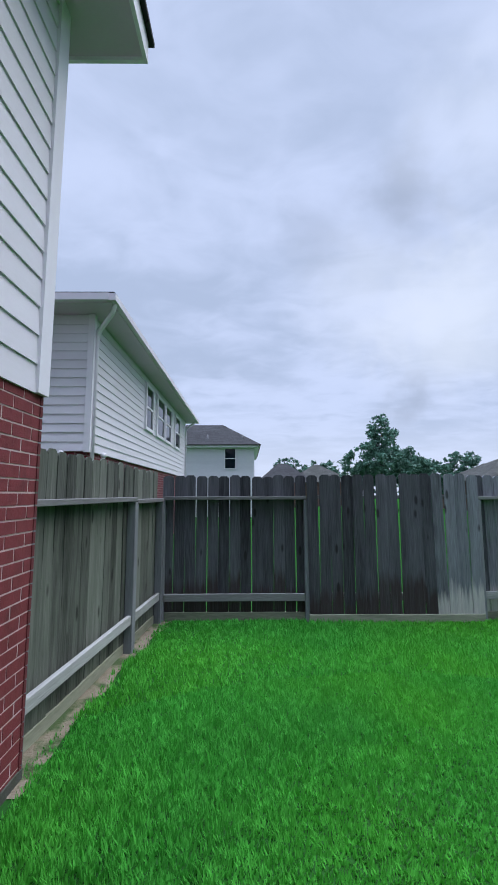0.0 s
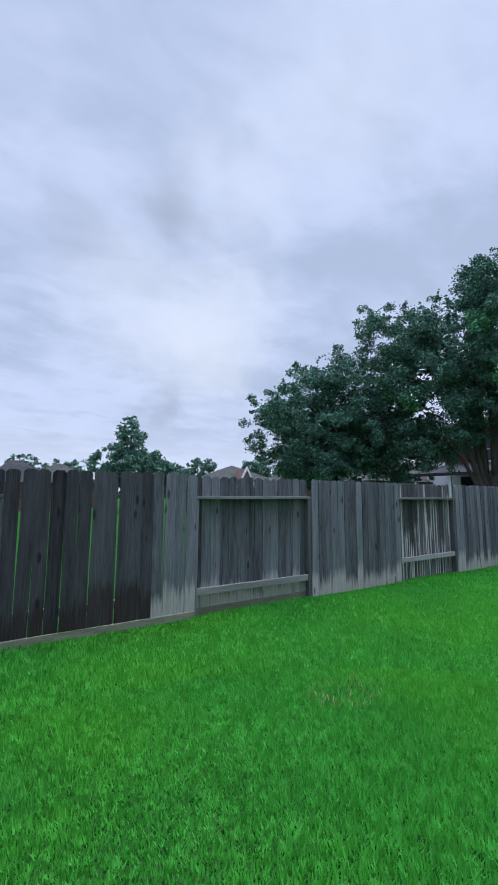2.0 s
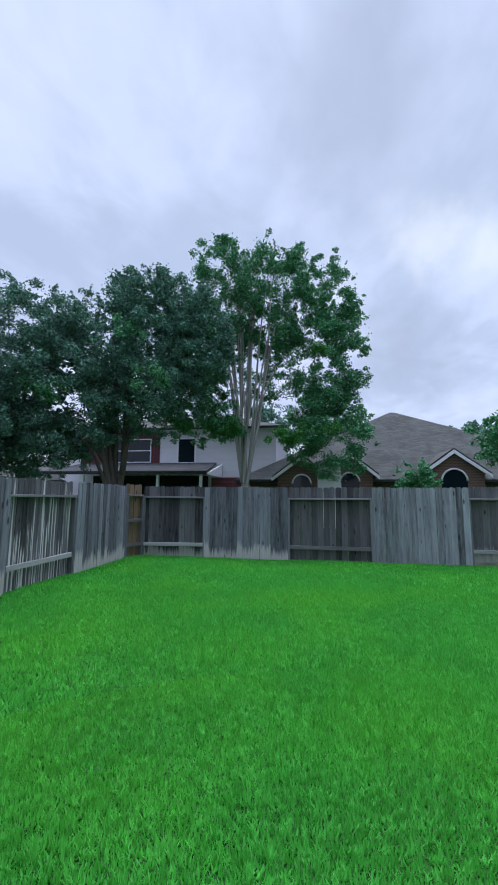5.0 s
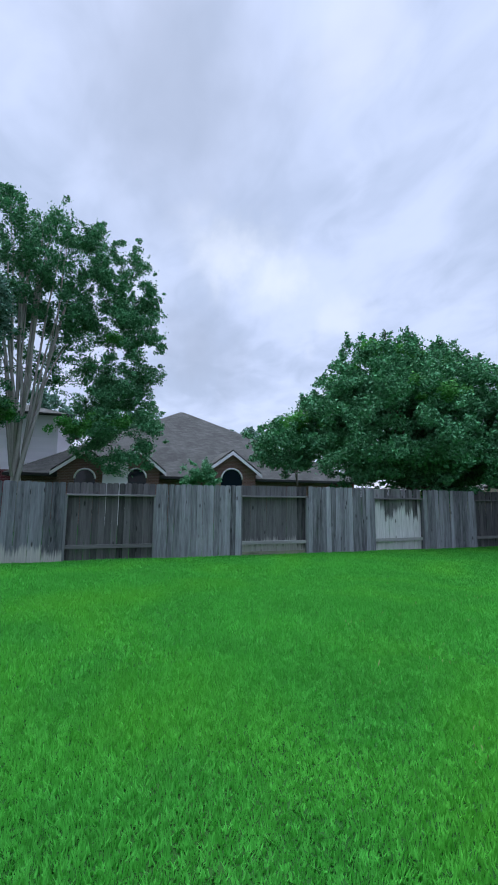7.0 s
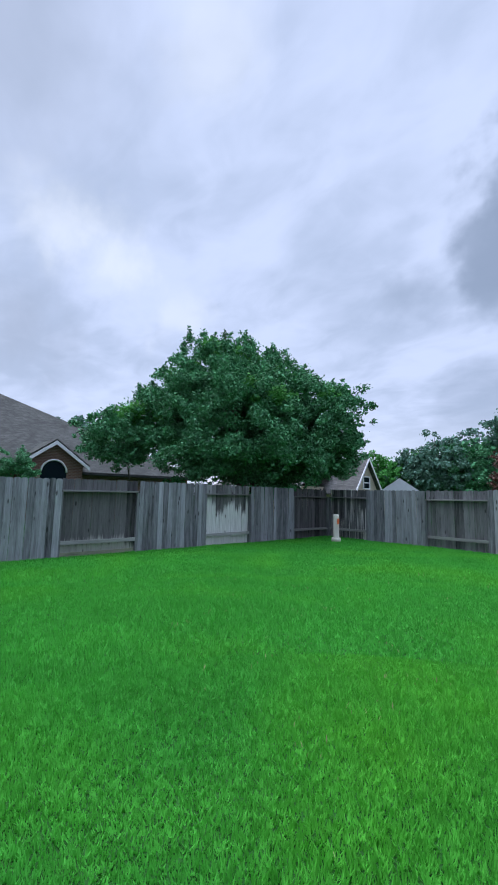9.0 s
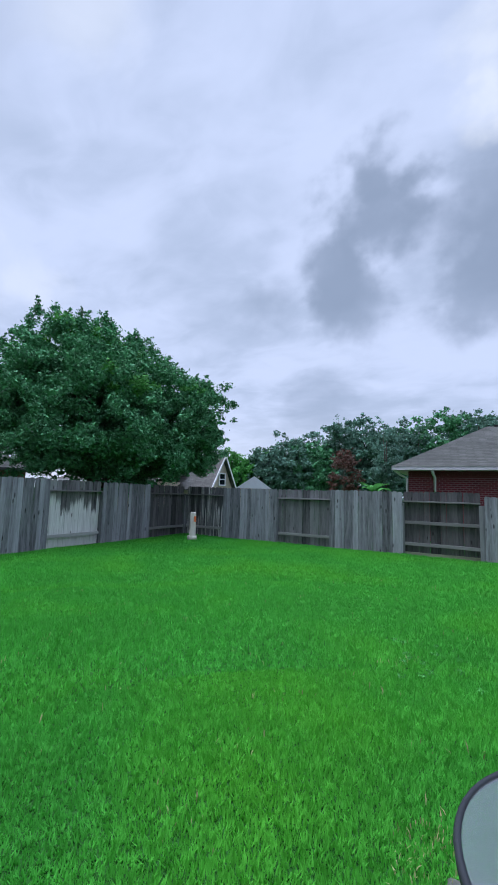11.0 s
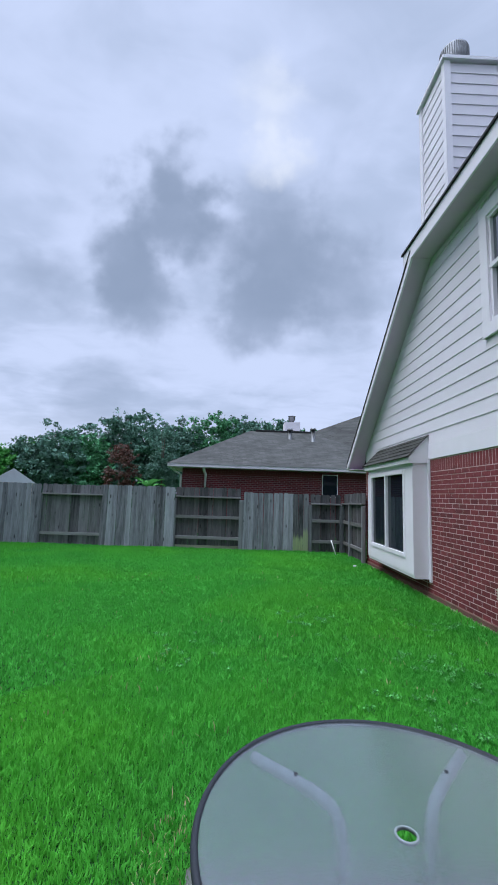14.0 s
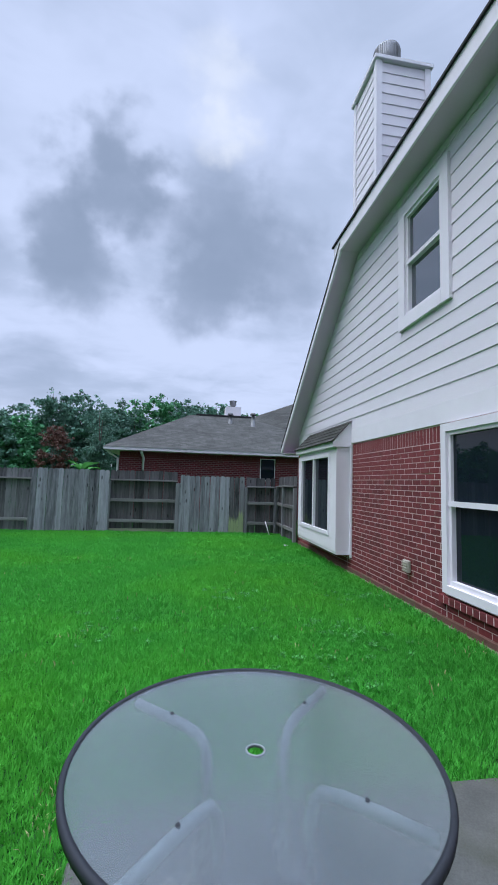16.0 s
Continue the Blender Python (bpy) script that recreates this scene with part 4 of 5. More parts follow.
def ring_profile(profile, seg=72):
    """A ring turned from (radius, height) pairs."""
    bm = bmesh.new()
    rows = [[bm.verts.new((r_ * math.cos(2 * math.pi * k / seg), r_ * math.sin(2 * math.pi * k / seg), z_)) for k in range(seg)] for r_, z_ in profile]
    for a, c in zip(rows, rows[1:] + rows[:1]):
        for k in range(seg):
            f = bm.faces.new((a[k], a[(k + 1) % seg], c[(k + 1) % seg], c[k]))
            f.smooth = True
    bmesh.ops.recalc_face_normals(bm, faces=bm.faces)
    return bm


H = TZ - 0.03
top = part("tabletop", ring_profile([(0.026, H), (TR - 0.012, H), (TR - 0.012, H - 0.005), (0.026, H - 0.005)]), M_PEBBLE, table, "frosted pebbled glass disc with an umbrella hole")
for p in top.data.polygons:
    p.use_smooth = False
part("rim", ring_profile([(TR - 0.016, H + 0.004), (TR - 0.002, H + 0.006), (TR + 0.004, H - 0.004), (TR + 0.002, H - 0.022), (TR - 0.008, H - 0.022), (TR - 0.016, H - 0.008)]), M_RIM, table, "dark grey metal rim")
part("umbrella_ring", ring_profile([(0.027, H + 0.002), (0.031, H + 0.002), (0.033, H + 0.0005), (0.033, H - 0.008), (0.027, H - 0.008)], 32), M_HOLE, table, "pale worn ring round the umbrella hole")
for k in range(4):
    a = radians(-42.0 + 90 * k)
    c, s = math.cos(a), math.sin(a)
    prof = [(0.555, H - 0.0255), (0.42, H - 0.025), (0.30, H - 0.026), (0.235, H - 0.038), (0.205, H - 0.075), (0.195, H - 0.15), (0.20, 0.30), (0.24, 0.14), (0.33, 0.05), (0.42, 0.02)]
    leg = part("leg", tube(bmesh.new(), [(r_ * c, r_ * s, z_) for r_, z_ in prof], [0.0185] * len(prof), 12), M_TUBE, table, "white bent steel tube")
    part("bolt", tube(bmesh.new(), [(0.37 * c, 0.37 * s, H + 0.002), (0.37 * c, 0.37 * s, H - 0.010)], [0.0065, 0.0065], 8), M_RIM, leg)
    part("rubber_foot", tube(bmesh.new(), [(0.41 * c, 0.41 * s, 0.022), (0.435 * c, 0.435 * s, 0.012)], [0.020, 0.020], 10), M_RIM, leg)

# ---- utility pedestal in the corner ----
ped = thing("utility_pedestal", (10.25, -11.45, 0), "beige cylindrical utility pedestal with an orange sticker", "utility post")
part("body", tube(bmesh.new(), [(0, 0, 0), (0, 0, 0.04), (0, 0, 0.88), (0, 0, 0.94)], [0.13, 0.112, 0.104, 0.08], 24), M_PEDESTAL, ped)
part("base", tube(bmesh.new(), [(0, 0, 0), (0, 0, 0.16)], [0.165, 0.15], 20), M_PEDESTAL, ped)
part("sticker", bx(-0.118, -0.102, -0.02, 0.08, 0.62, 0.80), M_ORANGE, ped, "orange warning sticker")


# ---- neighbouring houses ----
def hip(bm, x0, x1, y0, y1, z, h, inset_x, inset_y, t=0.06):
    """A hip roof over a rectangle; the ridge is set in by inset_x and inset_y."""
    a = [(x0, y0, z), (x1, y0, z), (x1, y1, z), (x0, y1, z)]
    if inset_x * 2 >= (x1 - x0) - 0.01:
        r = [((x0 + x1) / 2, y0 + inset_y, z + h), ((x0 + x1) / 2, y1 - inset_y, z + h)]
        faces = [(a[0], a[1], r[0]), (a[1], a[2], r[1], r[0]), (a[2], a[3], r[1]), (a[3], a[0], r[0], r[1])]
    else:
        r = [(x0 + inset_x, (y0 + y1) / 2, z + h), (x1 - inset_x, (y0 + y1) / 2, z + h)]
        faces = [(a[0], a[1], r[1], r[0]), (a[1], a[2], r[1]), (a[2], a[3], r[0], r[1]), (a[3], a[0], r[0])]
    for f in faces:
        poly(bm, f)
    box(bm, x0, x1, y0, y1, z - t, z)
    bmesh.ops.remove_doubles(bm, verts=bm.verts, dist=0.0005)
    return bm


def flat_window(parent, axis, at, a0, a1, z0, z1, side, trim=0.09, bars=True):
    """A window on a wall; axis 'x': the wall stands at x = at and faces side; a0..a1 run along the wall."""
    def bb(bm, lo, hi, p0, p1, q0, q1):
        d0, d1 = sorted((at + side * lo, at + side * hi))
        return box(bm, d0, d1, p0, p1, q0, q1) if axis == "x" else box(bm, p0, p1, d0, d1, q0, q1)
    w = part("window", bb(bmesh.new(), -0.02, 0.012, a0, a1, z0, z1), M_GLASS, parent, "dark window with white frame")
    f = bmesh.new()
    for p0, p1, q0, q1 in [(a0 - trim, a0, z0 - trim, z1 + trim), (a1, a1 + trim, z0 - trim, z1 + trim), (a0, a1, z1, z1 + trim), (a0, a1, z0 - trim, z0)]:
        bb(f, -0.02, 0.05, p0, p1, q0, q1)
    if bars:
        bb(f, -0.02, 0.03, a0, a1, (z0 + z1) / 2 - 0.03, (z0 + z1) / 2 + 0.03)
    part("frame", f, M_TRIM, w)
    return w


def laps(parent, axis, at, side, a0, a1, z0, z1, e):
    z = z0
    while z < z1 - 0.02:
        h = min(e, z1 - z)
        bm = bmesh.new()
        prof = [(0.0, z), (0.03, z), (0.012, z + h), (0.0, z + h)]
        if axis == "x":
            poly(bm, [(at + side * o, a0, q) for o, q in prof], (0, a1 - a0, 0))
        else:
            poly(bm, [(a0, at + side * o, q) for o, q in prof], (a1 - a0, 0, 0))
        part("siding_board", bm, M_SIDING, parent)
        z += e


# white two-storey house north-west
n1 = thing("house", (-0.33, 0.89, 0), "white-sided two-storey neighbouring house with a brick base", "house", "neighbouring houses")
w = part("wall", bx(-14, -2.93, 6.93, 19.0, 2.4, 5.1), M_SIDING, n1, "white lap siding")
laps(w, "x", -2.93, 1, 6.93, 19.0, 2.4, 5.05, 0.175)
laps(w, "y", 6.93, -1, -14, -2.93, 2.4, 5.05, 0.175)
part("base_wall", bx(-14, -2.95, 6.95, 19.0, 0, 2.4), M_FARBRICK, n1, "red brick base")
part("corner_board", bx(-3.0, -2.88, 6.88, 7.0, 2.38, 5.05), M_TRIM, n1)
for a0, a1 in ((11.1, 11.9), (12.6, 13.7), (14.0, 15.0), (16.0, 17.1)):
    flat_window(n1, "x", -2.90, a0, a1, 3.55, 4.75, 1)
part("soffit", bx(-14.5, -2.42, 6.42, 19.5, 5.06, 5.09), M_SOFFIT, n1)
part("gutter", bx(-2.45, -2.33, 6.35, 19.6, 5.08, 5.21), M_GUTTER, n1, "white gutter")
part("gutter", bx(-14.5, -2.45, 6.33, 6.44, 5.08, 5.21), M_GUTTER, n1, "white gutter")
part("downspout", tube(bmesh.new(), [(-2.4, 6.55, 5.1), (-2.45, 6.6, 4.95), (-2.84, 6.98, 4.72), (-2.87, 7.0, 4.55), (-2.87, 7.0, 0.1)], [0.045] * 5, 8), M_TRIM, n1)
part("downspout", tube(bmesh.new(), [(-2.4, 19.3, 5.1), (-2.8, 18.95, 4.8), (-2.87, 18.92, 4.6), (-2.87, 18.92, 0.1)], [0.045] * 4, 8), M_TRIM, n1)
part("roof", hip(bmesh.new(), -14.6, -2.36, 6.36, 19.6, 5.24, 2.6, 7, 6.2), M_SHINGLE_DARK, n1, "dark shingle hip roof")
for vx, vy in ((-3.35, 6.75), (-2.72, 7.2)):
    v = part("vent_pipe", tube(bmesh.new(), [(vx, vy, 1.9), (vx, vy, 2.31)], [0.03, 0.03], 10), M_TRIM, n1, "white plastic vent pipe")
    part("vent_cap", tube(bmesh.new(), [(vx, vy, 2.30), (vx, vy, 2.32), (vx, vy, 2.37), (vx, vy, 2.395)], [0.04, 0.06, 0.058, 0.022], 12), M_TRIM, v)

# white house beyond it
n2 = thing("house", (0, 0, 0), "white house with a dark hip roof behind the fence", "house", "neighbouring houses")
w = part("wall", bx(-9.0, 0.25, 30.0, 40, 0, 4.95), M_SIDING, n2)
laps(w, "y", 30.0, -1, -9, 0.25, 2.2, 4.9, 0.2)
flat_window(n2, "y", 29.96, -1.85, -1.12, 3.45, 4.85, -1, 0.06)
part("fascia", bx(-9.4, 0.6, 29.5, 40.4, 4.92, 5.1), M_TRIM, n2)
part("roof", hip(bmesh.new(), -9.5, 0.7, 29.4, 40.5, 5.12, 2.3, 3.0, 5.4), M_SHINGLE_DARK, n2)
for k in (-3.2, -0.6):
    part("vent_pipe", tube(bmesh.new(), [(k, 30.8, 5.4), (k, 30.8, 6.0)], [0.06, 0.06], 8), M_GALV, n2)


def far_house(x0, x1, y0, y1, z, h, ix, iy, wall, roof, label):
    f = thing("house", (0, 0, 0), label, "house", "far houses")
    part("wall", bx(x0 + 0.4, x1 - 0.4, y0 + 0.4, y1 - 0.4, 0, z), wall, f)
    part("roof", hip(bmesh.new(), x0, x1, y0, y1, z, h, ix, iy), roof, f)
    return f


far_house(0.8, 8, 50, 60, 3.0, 2.6, 3.0, 5, M_BROWNBRICK, M_SHINGLE_DARK, "far house with a dark hip roof")
far_house(5.2, 14.5, 56, 66, 3.2, 2.7, 4.4, 5, M_BROWNBRICK, M_SHINGLE, "far house with a grey hip roof")
far_house(27, 38, 50, 60, 3.0, 2.6, 4.0, 5, M_BROWNBRICK, M_SHINGLE, "far house with a grey hip roof")
far_house(27, 40, 32, 42, 2.9, 2.2, 5.0, 5, M_BROWNBRICK, M_SHINGLE, "far house with a grey hip roof")
fg = far_house(21, 31, 38, 48, 2.9, 2.4, 5.0, 5, M_BROWNBRICK, M_SHINGLE, "far house with a small white-trimmed gable")
part("gable", poly(bmesh.new(), [(23.6, 37.6, 2.6), (25.6, 37.6, 2.6), (24.6, 37.6, 4.6)], (0, 2, 0)), M_BROWNBRICK, fg)
part("gable_trim", poly(bmesh.new(), [(23.4, 37.5, 2.6), (23.65, 37.5, 2.6), (24.6, 37.5, 4.45), (25.55, 37.5, 2.6), (25.8, 37.5, 2.6), (24.6, 37.5, 4.85)], (0, 0.08, 0)), M_TRIM, fg)
far_house(20, 34, 17, 28, 2.6, 1.9, 6.0, 5.4, M_BROWNBRICK, M_SHINGLE, "low house with a brown-grey roof behind the oaks")

# two-storey house behind the oaks: maroon and white walls, a long porch roof
em = thing("house", (0, 0, 0), "two-storey house with maroon and white siding and a porch roof", "house", "neighbouring houses")
w = part("wall", bx(26, 36, 3.2, 17.4, 0, 5.9), M_SIDING, em)
laps(w, "x", 26.0, -1, 3.2, 10.7, 2.4, 5.9, 0.2)
part("panel_wall", bx(25.93, 25.99, 10.6, 16.0, 3.2, 5.85), M_MAROON, em, "maroon siding")
flat_window(em, "x", 25.94, 8.3, 9.35, 3.75, 5.2, -1, 0.07, False)
flat_window(em, "x", 25.9, 11.2, 13.4, 3.8, 5.2, -1, 0.06)
part("base_wall", bx(25.94, 26.0, 3.2, 7.2, 0, 2.8), M_FARBRICK, em)
pr = bmesh.new()
poly(pr, [(22.3, 6.5, 2.9), (22.3, 16.2, 2.9), (26, 15.8, 3.65), (26, 6.9, 3.65)], (0, 0, 0.08))
part("porch_roof", pr, M_SHINGLE_DARK, em, "dark porch roof")
part("porch_fascia", bx(22.25, 22.33, 6.5, 16.2, 2.80, 2.92), M_SHINGLE_DARK, em)
part("porch_gable", poly(bmesh.new(), [(22.3, 6.53, 2.8), (26, 6.53, 2.8), (26, 6.53, 3.6)], (0, 0.06, 0)), M_TRIM, em)
for y in (6.8, 9.2, 11.4, 13.6, 15.8):
    part("porch_post", bx(22.4, 22.55, y, y + 0.15, 0, 2.75), M_TRIM, em)
# shade below the porch roof is put into this wall's colour
part("porch_wall", bx(25.86, 25.93, 7.4, 15, 0, 2.9), M_BLACK, em, "porch wall coloured near-black for its shade")
part("roof", hip(bmesh.new(), 25.5, 36.5, 2.7, 17.9, 5.9, 1.6, 6, 4), M_SHINGLE, em)

# brick house with arched gable windows under a broad grey roof
eb = thing("house", (0, 0, 0), "brick house with a broad grey hip roof and arched gable windows", "house", "neighbouring houses")
part("wall", bx(25.0, 37, -15, 4.8, 0, 2.6), M_BROWNBRICK, eb)
rb = bmesh.new()
a_, b_, c_, d_, r1, r2 = (24.4, -15.6, 2.6), (24.4, 5.4, 2.6), (38, 5.4, 2.6), (38, -15.6, 2.6), (31.0, -4.3, 7.6), (31.0, -4.6, 7.6)
for f in ((a_, b_, r1, r2), (b_, c_, r1), (c_, d_, r2, r1), (d_, a_, r2)):
    poly(rb, f)
box(rb, 24.4, 38, -15.6, 5.4, 2.45, 2.6)
part("roof", rb, M_SHINGLE, eb, "broad grey shingle roof")
part("gutter", bx(24.3, 24.42, -15.6, 5.4, 2.46, 2.6), M_SHINGLE_DARK, eb)


def gable_dormer(y, half, base, peak, win):
    g = part("gable", poly(bmesh.new(), [(23.9, y - half, base - 1.4), (23.9, y + half, base - 1.4), (23.9, y + half, base), (23.9, y, peak), (23.9, y - half, base)], (1.6, 0, 0)), M_BROWNBRICK, eb, "brick gable")
    rr = bmesh.new()
    for sgn in (-1, 1):
        poly(rr, [(23.7, y + sgn * (half + 0.3), base - 0.18), (23.7, y, peak + 0.1), (28.5, y, peak + 0.1), (25.6, y + sgn * (half + 0.3), base - 0.18)], (0, 0, 0.06))
    part("gable_roof", rr, M_SHINGLE, g)
    tr = bmesh.new()
    for sgn in (-1, 1):
        poly(tr, [(23.66, y + sgn * (half + 0.32), base - 0.24), (23.66, y, peak + 0.06), (23.66, y, peak - 0.14), (23.66, y + sgn * (half + 0.32), base - 0.42)], (0.05, 0, 0))
    part("rake_board", tr, M_TRIM, g, "pale raking trim")
    n = 14
    arc = [(23.87, y + win * math.cos(math.pi * k / n), base - 0.55 + win * math.sin(math.pi * k / n)) for k in range(n + 1)]
    ww = part("window", poly(bmesh.new(), arc[:1] + arc[1:] + [(23.87, y - win, base - 1.3), (23.87, y + win, base - 1.3)], (0.02, 0, 0)), M_GLASS, g, "arched window")
    ab = bmesh.new()
    tube(ab, [(23.86, p[1], p[2]) for p in arc], [0.05] * len(arc), 6)
    part("frame", ab, M_TRIM, ww)


gable_dormer(-6.2, 1.45, 3.05, 4.05, 0.62)
gable_dormer(-0.95, 1.2, 3.0, 3.95, 0.5)
gable_dormer(1.6, 1.3, 2.9, 3.8, 0.5)
part("bay_panel", bx(23.75, 24.5, -0.5, 0.75, 0, 3.3), M_SIDING, eb, "white panel")

# gabled house at the south-east
sg = thing("house", (0, 0, 0), "small tan gabled house partly behind the round tree", "house", "neighbouring houses")
part("wall", poly(bmesh.new(), [(15.6, -22.8, 0), (15.6, -20.4, 0), (15.6, -20.4, 2.0), (15.6, -21.6, 3.75), (15.6, -22.8, 2.0)], (9, 0, 0)), M_TAN, sg)
rr = bmesh.new()
for sgn in (-1, 1):
    poly(rr, [(15.35, -21.6, 3.9), (25, -21.6, 3.9), (25, -21.6 + sgn * 1.5, 1.7), (15.35, -21.6 + sgn * 1.5, 1.7)], (0, 0, 0.06))
poly(rr, [(17.5, -17.8, 2.15), (26, -17.8, 2.15), (26, -21.4, 3.4), (17.5, -21.4, 3.4)], (0, 0, 0.06))
part("roof", rr, M_SHINGLE_PALE, sg)
tr = bmesh.new()
for sgn in (-1, 1):
    poly(tr, [(15.32, -21.6, 3.96), (15.32, -21.6, 3.78), (15.32, -21.6 + sgn * 1.55, 1.56), (15.32, -21.6 + sgn * 1.55, 1.74)], (0.04, 0, 0))
part("rake_board", tr, M_TRIM, sg)
flat_window(sg, "x", 15.58, -21.9, -21.3, 2.1, 2.75, -1, 0.07)
part("wing_wall", bx(17.8, 25.6, -21, -18.2, 0, 2.15), M_TAN, sg)
part("gutter", bx(17.5, 26, -17.86, -17.74, 2.05, 2.18), M_TRIM, sg)

# shed with a pale roof
sh = thing("shed", (10.9, -17.1, 0, 0, 0, 25), "small garden shed with a pale metal roof", "shed")
part("wall", bx(-0.7, 0.7, -0.7, 0.7, 0, 1.85), M_TAN, sh)
part("roof", poly(bmesh.new(), [(-0.8, -0.8, 1.85), (0.8, -0.8, 1.85), (0.0, -0.8, 2.4)], (0, 1.6, 0)), M_SHED, sh)

# brick house to the south
so = thing("house", (0, 0, 0), "single-storey red brick house with a grey hip roof", "house", "neighbouring houses")
part("wall", bx(-12, 4.25, -27, -18.0, 0, 2.78), M_FARBRICK, so, "red brick wall")
sc = bmesh.new()
for k in range(215):
    x = 4.2 - k * 0.075
    box(sc, x - 0.066, x, -18.03, -17.99, 2.5, 2.72)
tagged(part("soldier_course", sc, M_BRICK, so), kind="stuff")
part("soffit", bx(-12.5, 4.75, -27.4, -17.55, 2.76, 2.79), M_SOFFIT, so)
part("gutter", bx(-12.5, 4.82, -17.6, -17.48, 2.77, 2.90), M_GUTTER, so, "white gutter")
part("gutter", bx(4.72, 4.84, -27.4, -17.6, 2.77, 2.90), M_GUTTER, so, "white gutter")
ro = bmesh.new()
q = [(4.85, -17.46, 2.9), (-6, -17.46, 2.9), (-6, -22.4, 5.15), (1.3, -22.4, 5.15), (4.85, -27.4, 2.9), (-6, -27.4, 2.9)]
poly(ro, [q[0], q[3], q[2], q[1]])
poly(ro, [q[0], q[4], q[3]])
poly(ro, [q[4], q[5], q[2], q[3]])
part("roof", ro, M_SHINGLE, so, "grey asphalt shingle roof")
ro = bmesh.new()
poly(ro, [(-1.6, -22.4, 5.0), (-6.5, -22.4, 6.9), (-6.5, -17.4, 2.92), (-3.5, -17.4, 2.92)])
poly(ro, [(-1.6, -22.4, 5.0), (-6.5, -22.4, 6.9), (-12.5, -22.4, 6.9), (-12.5, -27, 2.9), (-2, -27, 2.9)])
poly(ro, [(-6.5, -22.4, 6.9), (-6.5, -17.4, 2.92), (-12.5, -17.4, 2.92), (-12.5, -22.4, 6.9)])
part("roof", ro, M_SHINGLE, so)
part("ridge_vent", bx(-2.2, 1.0, -22.5, -22.3, 5.14, 5.22), M_SHINGLE_DARK, so)
ch = part("chimney", bx(-1.65, -0.75, -24.8, -23.9, 4.0, 6.0), M_TRIM, so, "pale boxed chimney")
part("flue", tube(bmesh.new(), [(-1.2, -24.35, 5.9), (-1.2, -24.35, 6.16), (-1.2, -24.35, 6.17), (-1.2, -24.35, 6.4), (-1.2, -24.35, 6.41), (-1.2, -24.35, 6.45)], [0.15, 0.15, 0.20, 0.20, 0.23, 0.13], 16), M_GALV, ch)
for x, y, z, hh in ((-0.75, -21.3, 4.6, 0.45), (-1.9, -21.0, 4.45, 0.62)):
    v = part("roof_vent", tube(bmesh.new(), [(x, y, z - 0.1), (x, y, z), (x, y, z + hh)], [0.3, 0.12, 0.09], 10), M_GALV, so)
    part("vent_cap", tube(bmesh.new(), [(x, y, z + hh), (x, y, z + hh + 0.12)], [0.17, 0.12], 10), M_GALV, v)
flat_window(so, "y", -17.98, -2.44, -1.82, 1.7, 2.62, 1, 0.028, False)
part("downspout", tube(bmesh.new(), [(3.3, -17.55, 2.8), (3.3, -17.7, 2.65), (3.25, -17.93, 2.5), (3.25, -17.93, 0.1)], [0.06] * 4, 8), M_TRIM, so)
part("downspout", tube(bmesh.new(), [(4.78, -17.8, 2.8), (4.6, -18.0, 2.62), (4.33, -18.15, 2.45), (4.33, -18.15, 0.1)], [0.05] * 4, 8), M_TRIM, so)


# ---- trees ----
def leaf_mesh(name, lumps, per, size, seed, flat=0.75, gap=-0.2, aspect=0.55, shell=0.25, stray=0.3, far=False):
    """Leaves scattered through lumps (x, y, z, radius): one mesh of small folded blades."""
    r = np.random.default_rng(seed)
    lumps = np.array(lumps)
    n = int(6.5 * per * (lumps[:, 3] ** 2).sum())
    k = r.choice(len(lumps), n, p=lumps[:, 3] ** 2 / (lumps[:, 3] ** 2).sum())
    d = r.normal(size=(n, 3))
    d /= np.linalg.norm(d, axis=1)[:, None]
    rad = lumps[k, 3] * (shell + (1.0 - shell) * r.uniform(0, 1, n) ** 0.8) * np.where(r.uniform(0, 1, n) < stray, r.uniform(1.0, 1.45, n), 1.0)
    p = lumps[k, :3] + d * rad[:, None] * np.array([1, 1, flat])
    wav = np.sin(p[:, 0] * 2.9 + seed) * np.sin(p[:, 1] * 3.1 + 1.3 * p[:, 2]) + 0.7 * np.sin(p[:, 2] * 3.7 + p[:, 0] * 1.7)
    p = p[wav > gap - 0.6 + r.uniform(-0.5, 0.2, n)]
    n = len(p)
    u = r.normal(size=(n, 3)) * np.array([1, 1, 0.7]) + np.array([0, 0, -0.25])
    u /= np.linalg.norm(u, axis=1)[:, None]
    v = np.cross(u, r.normal(size=(n, 3)))
    v /= np.linalg.norm(v, axis=1)[:, None] + 1e-6
    s = (0.98 * size * r.uniform(0.6, 1.35, n))[:, None]
    w = np.cross(u, v)
    q = np.stack([p - u * s * 0.5, p + v * s * aspect * 0.5 + w * s * 0.08, p + u * s * 0.5, p - v * s * aspect * 0.5 + w * s * 0.08], 1)
    m = 3 if far else 4
    q = q[:, :m].copy()
    if far:
        q[:, 1] += v * s * aspect * 0.6
    q = q.reshape(-1, 3)
    me = bpy.data.meshes.new(name)
    me.vertices.add(n * m)
    me.vertices.foreach_set("co", q.ravel())
    me.loops.add(n * m)
    me.loops.foreach_set("vertex_index", np.arange(n * m))
    me.polygons.add(n)
    me.polygons.foreach_set("loop_start", np.arange(n) * m)
    me.polygons.foreach_set("loop_total", np.full(n, m))
    me.update()
    return me


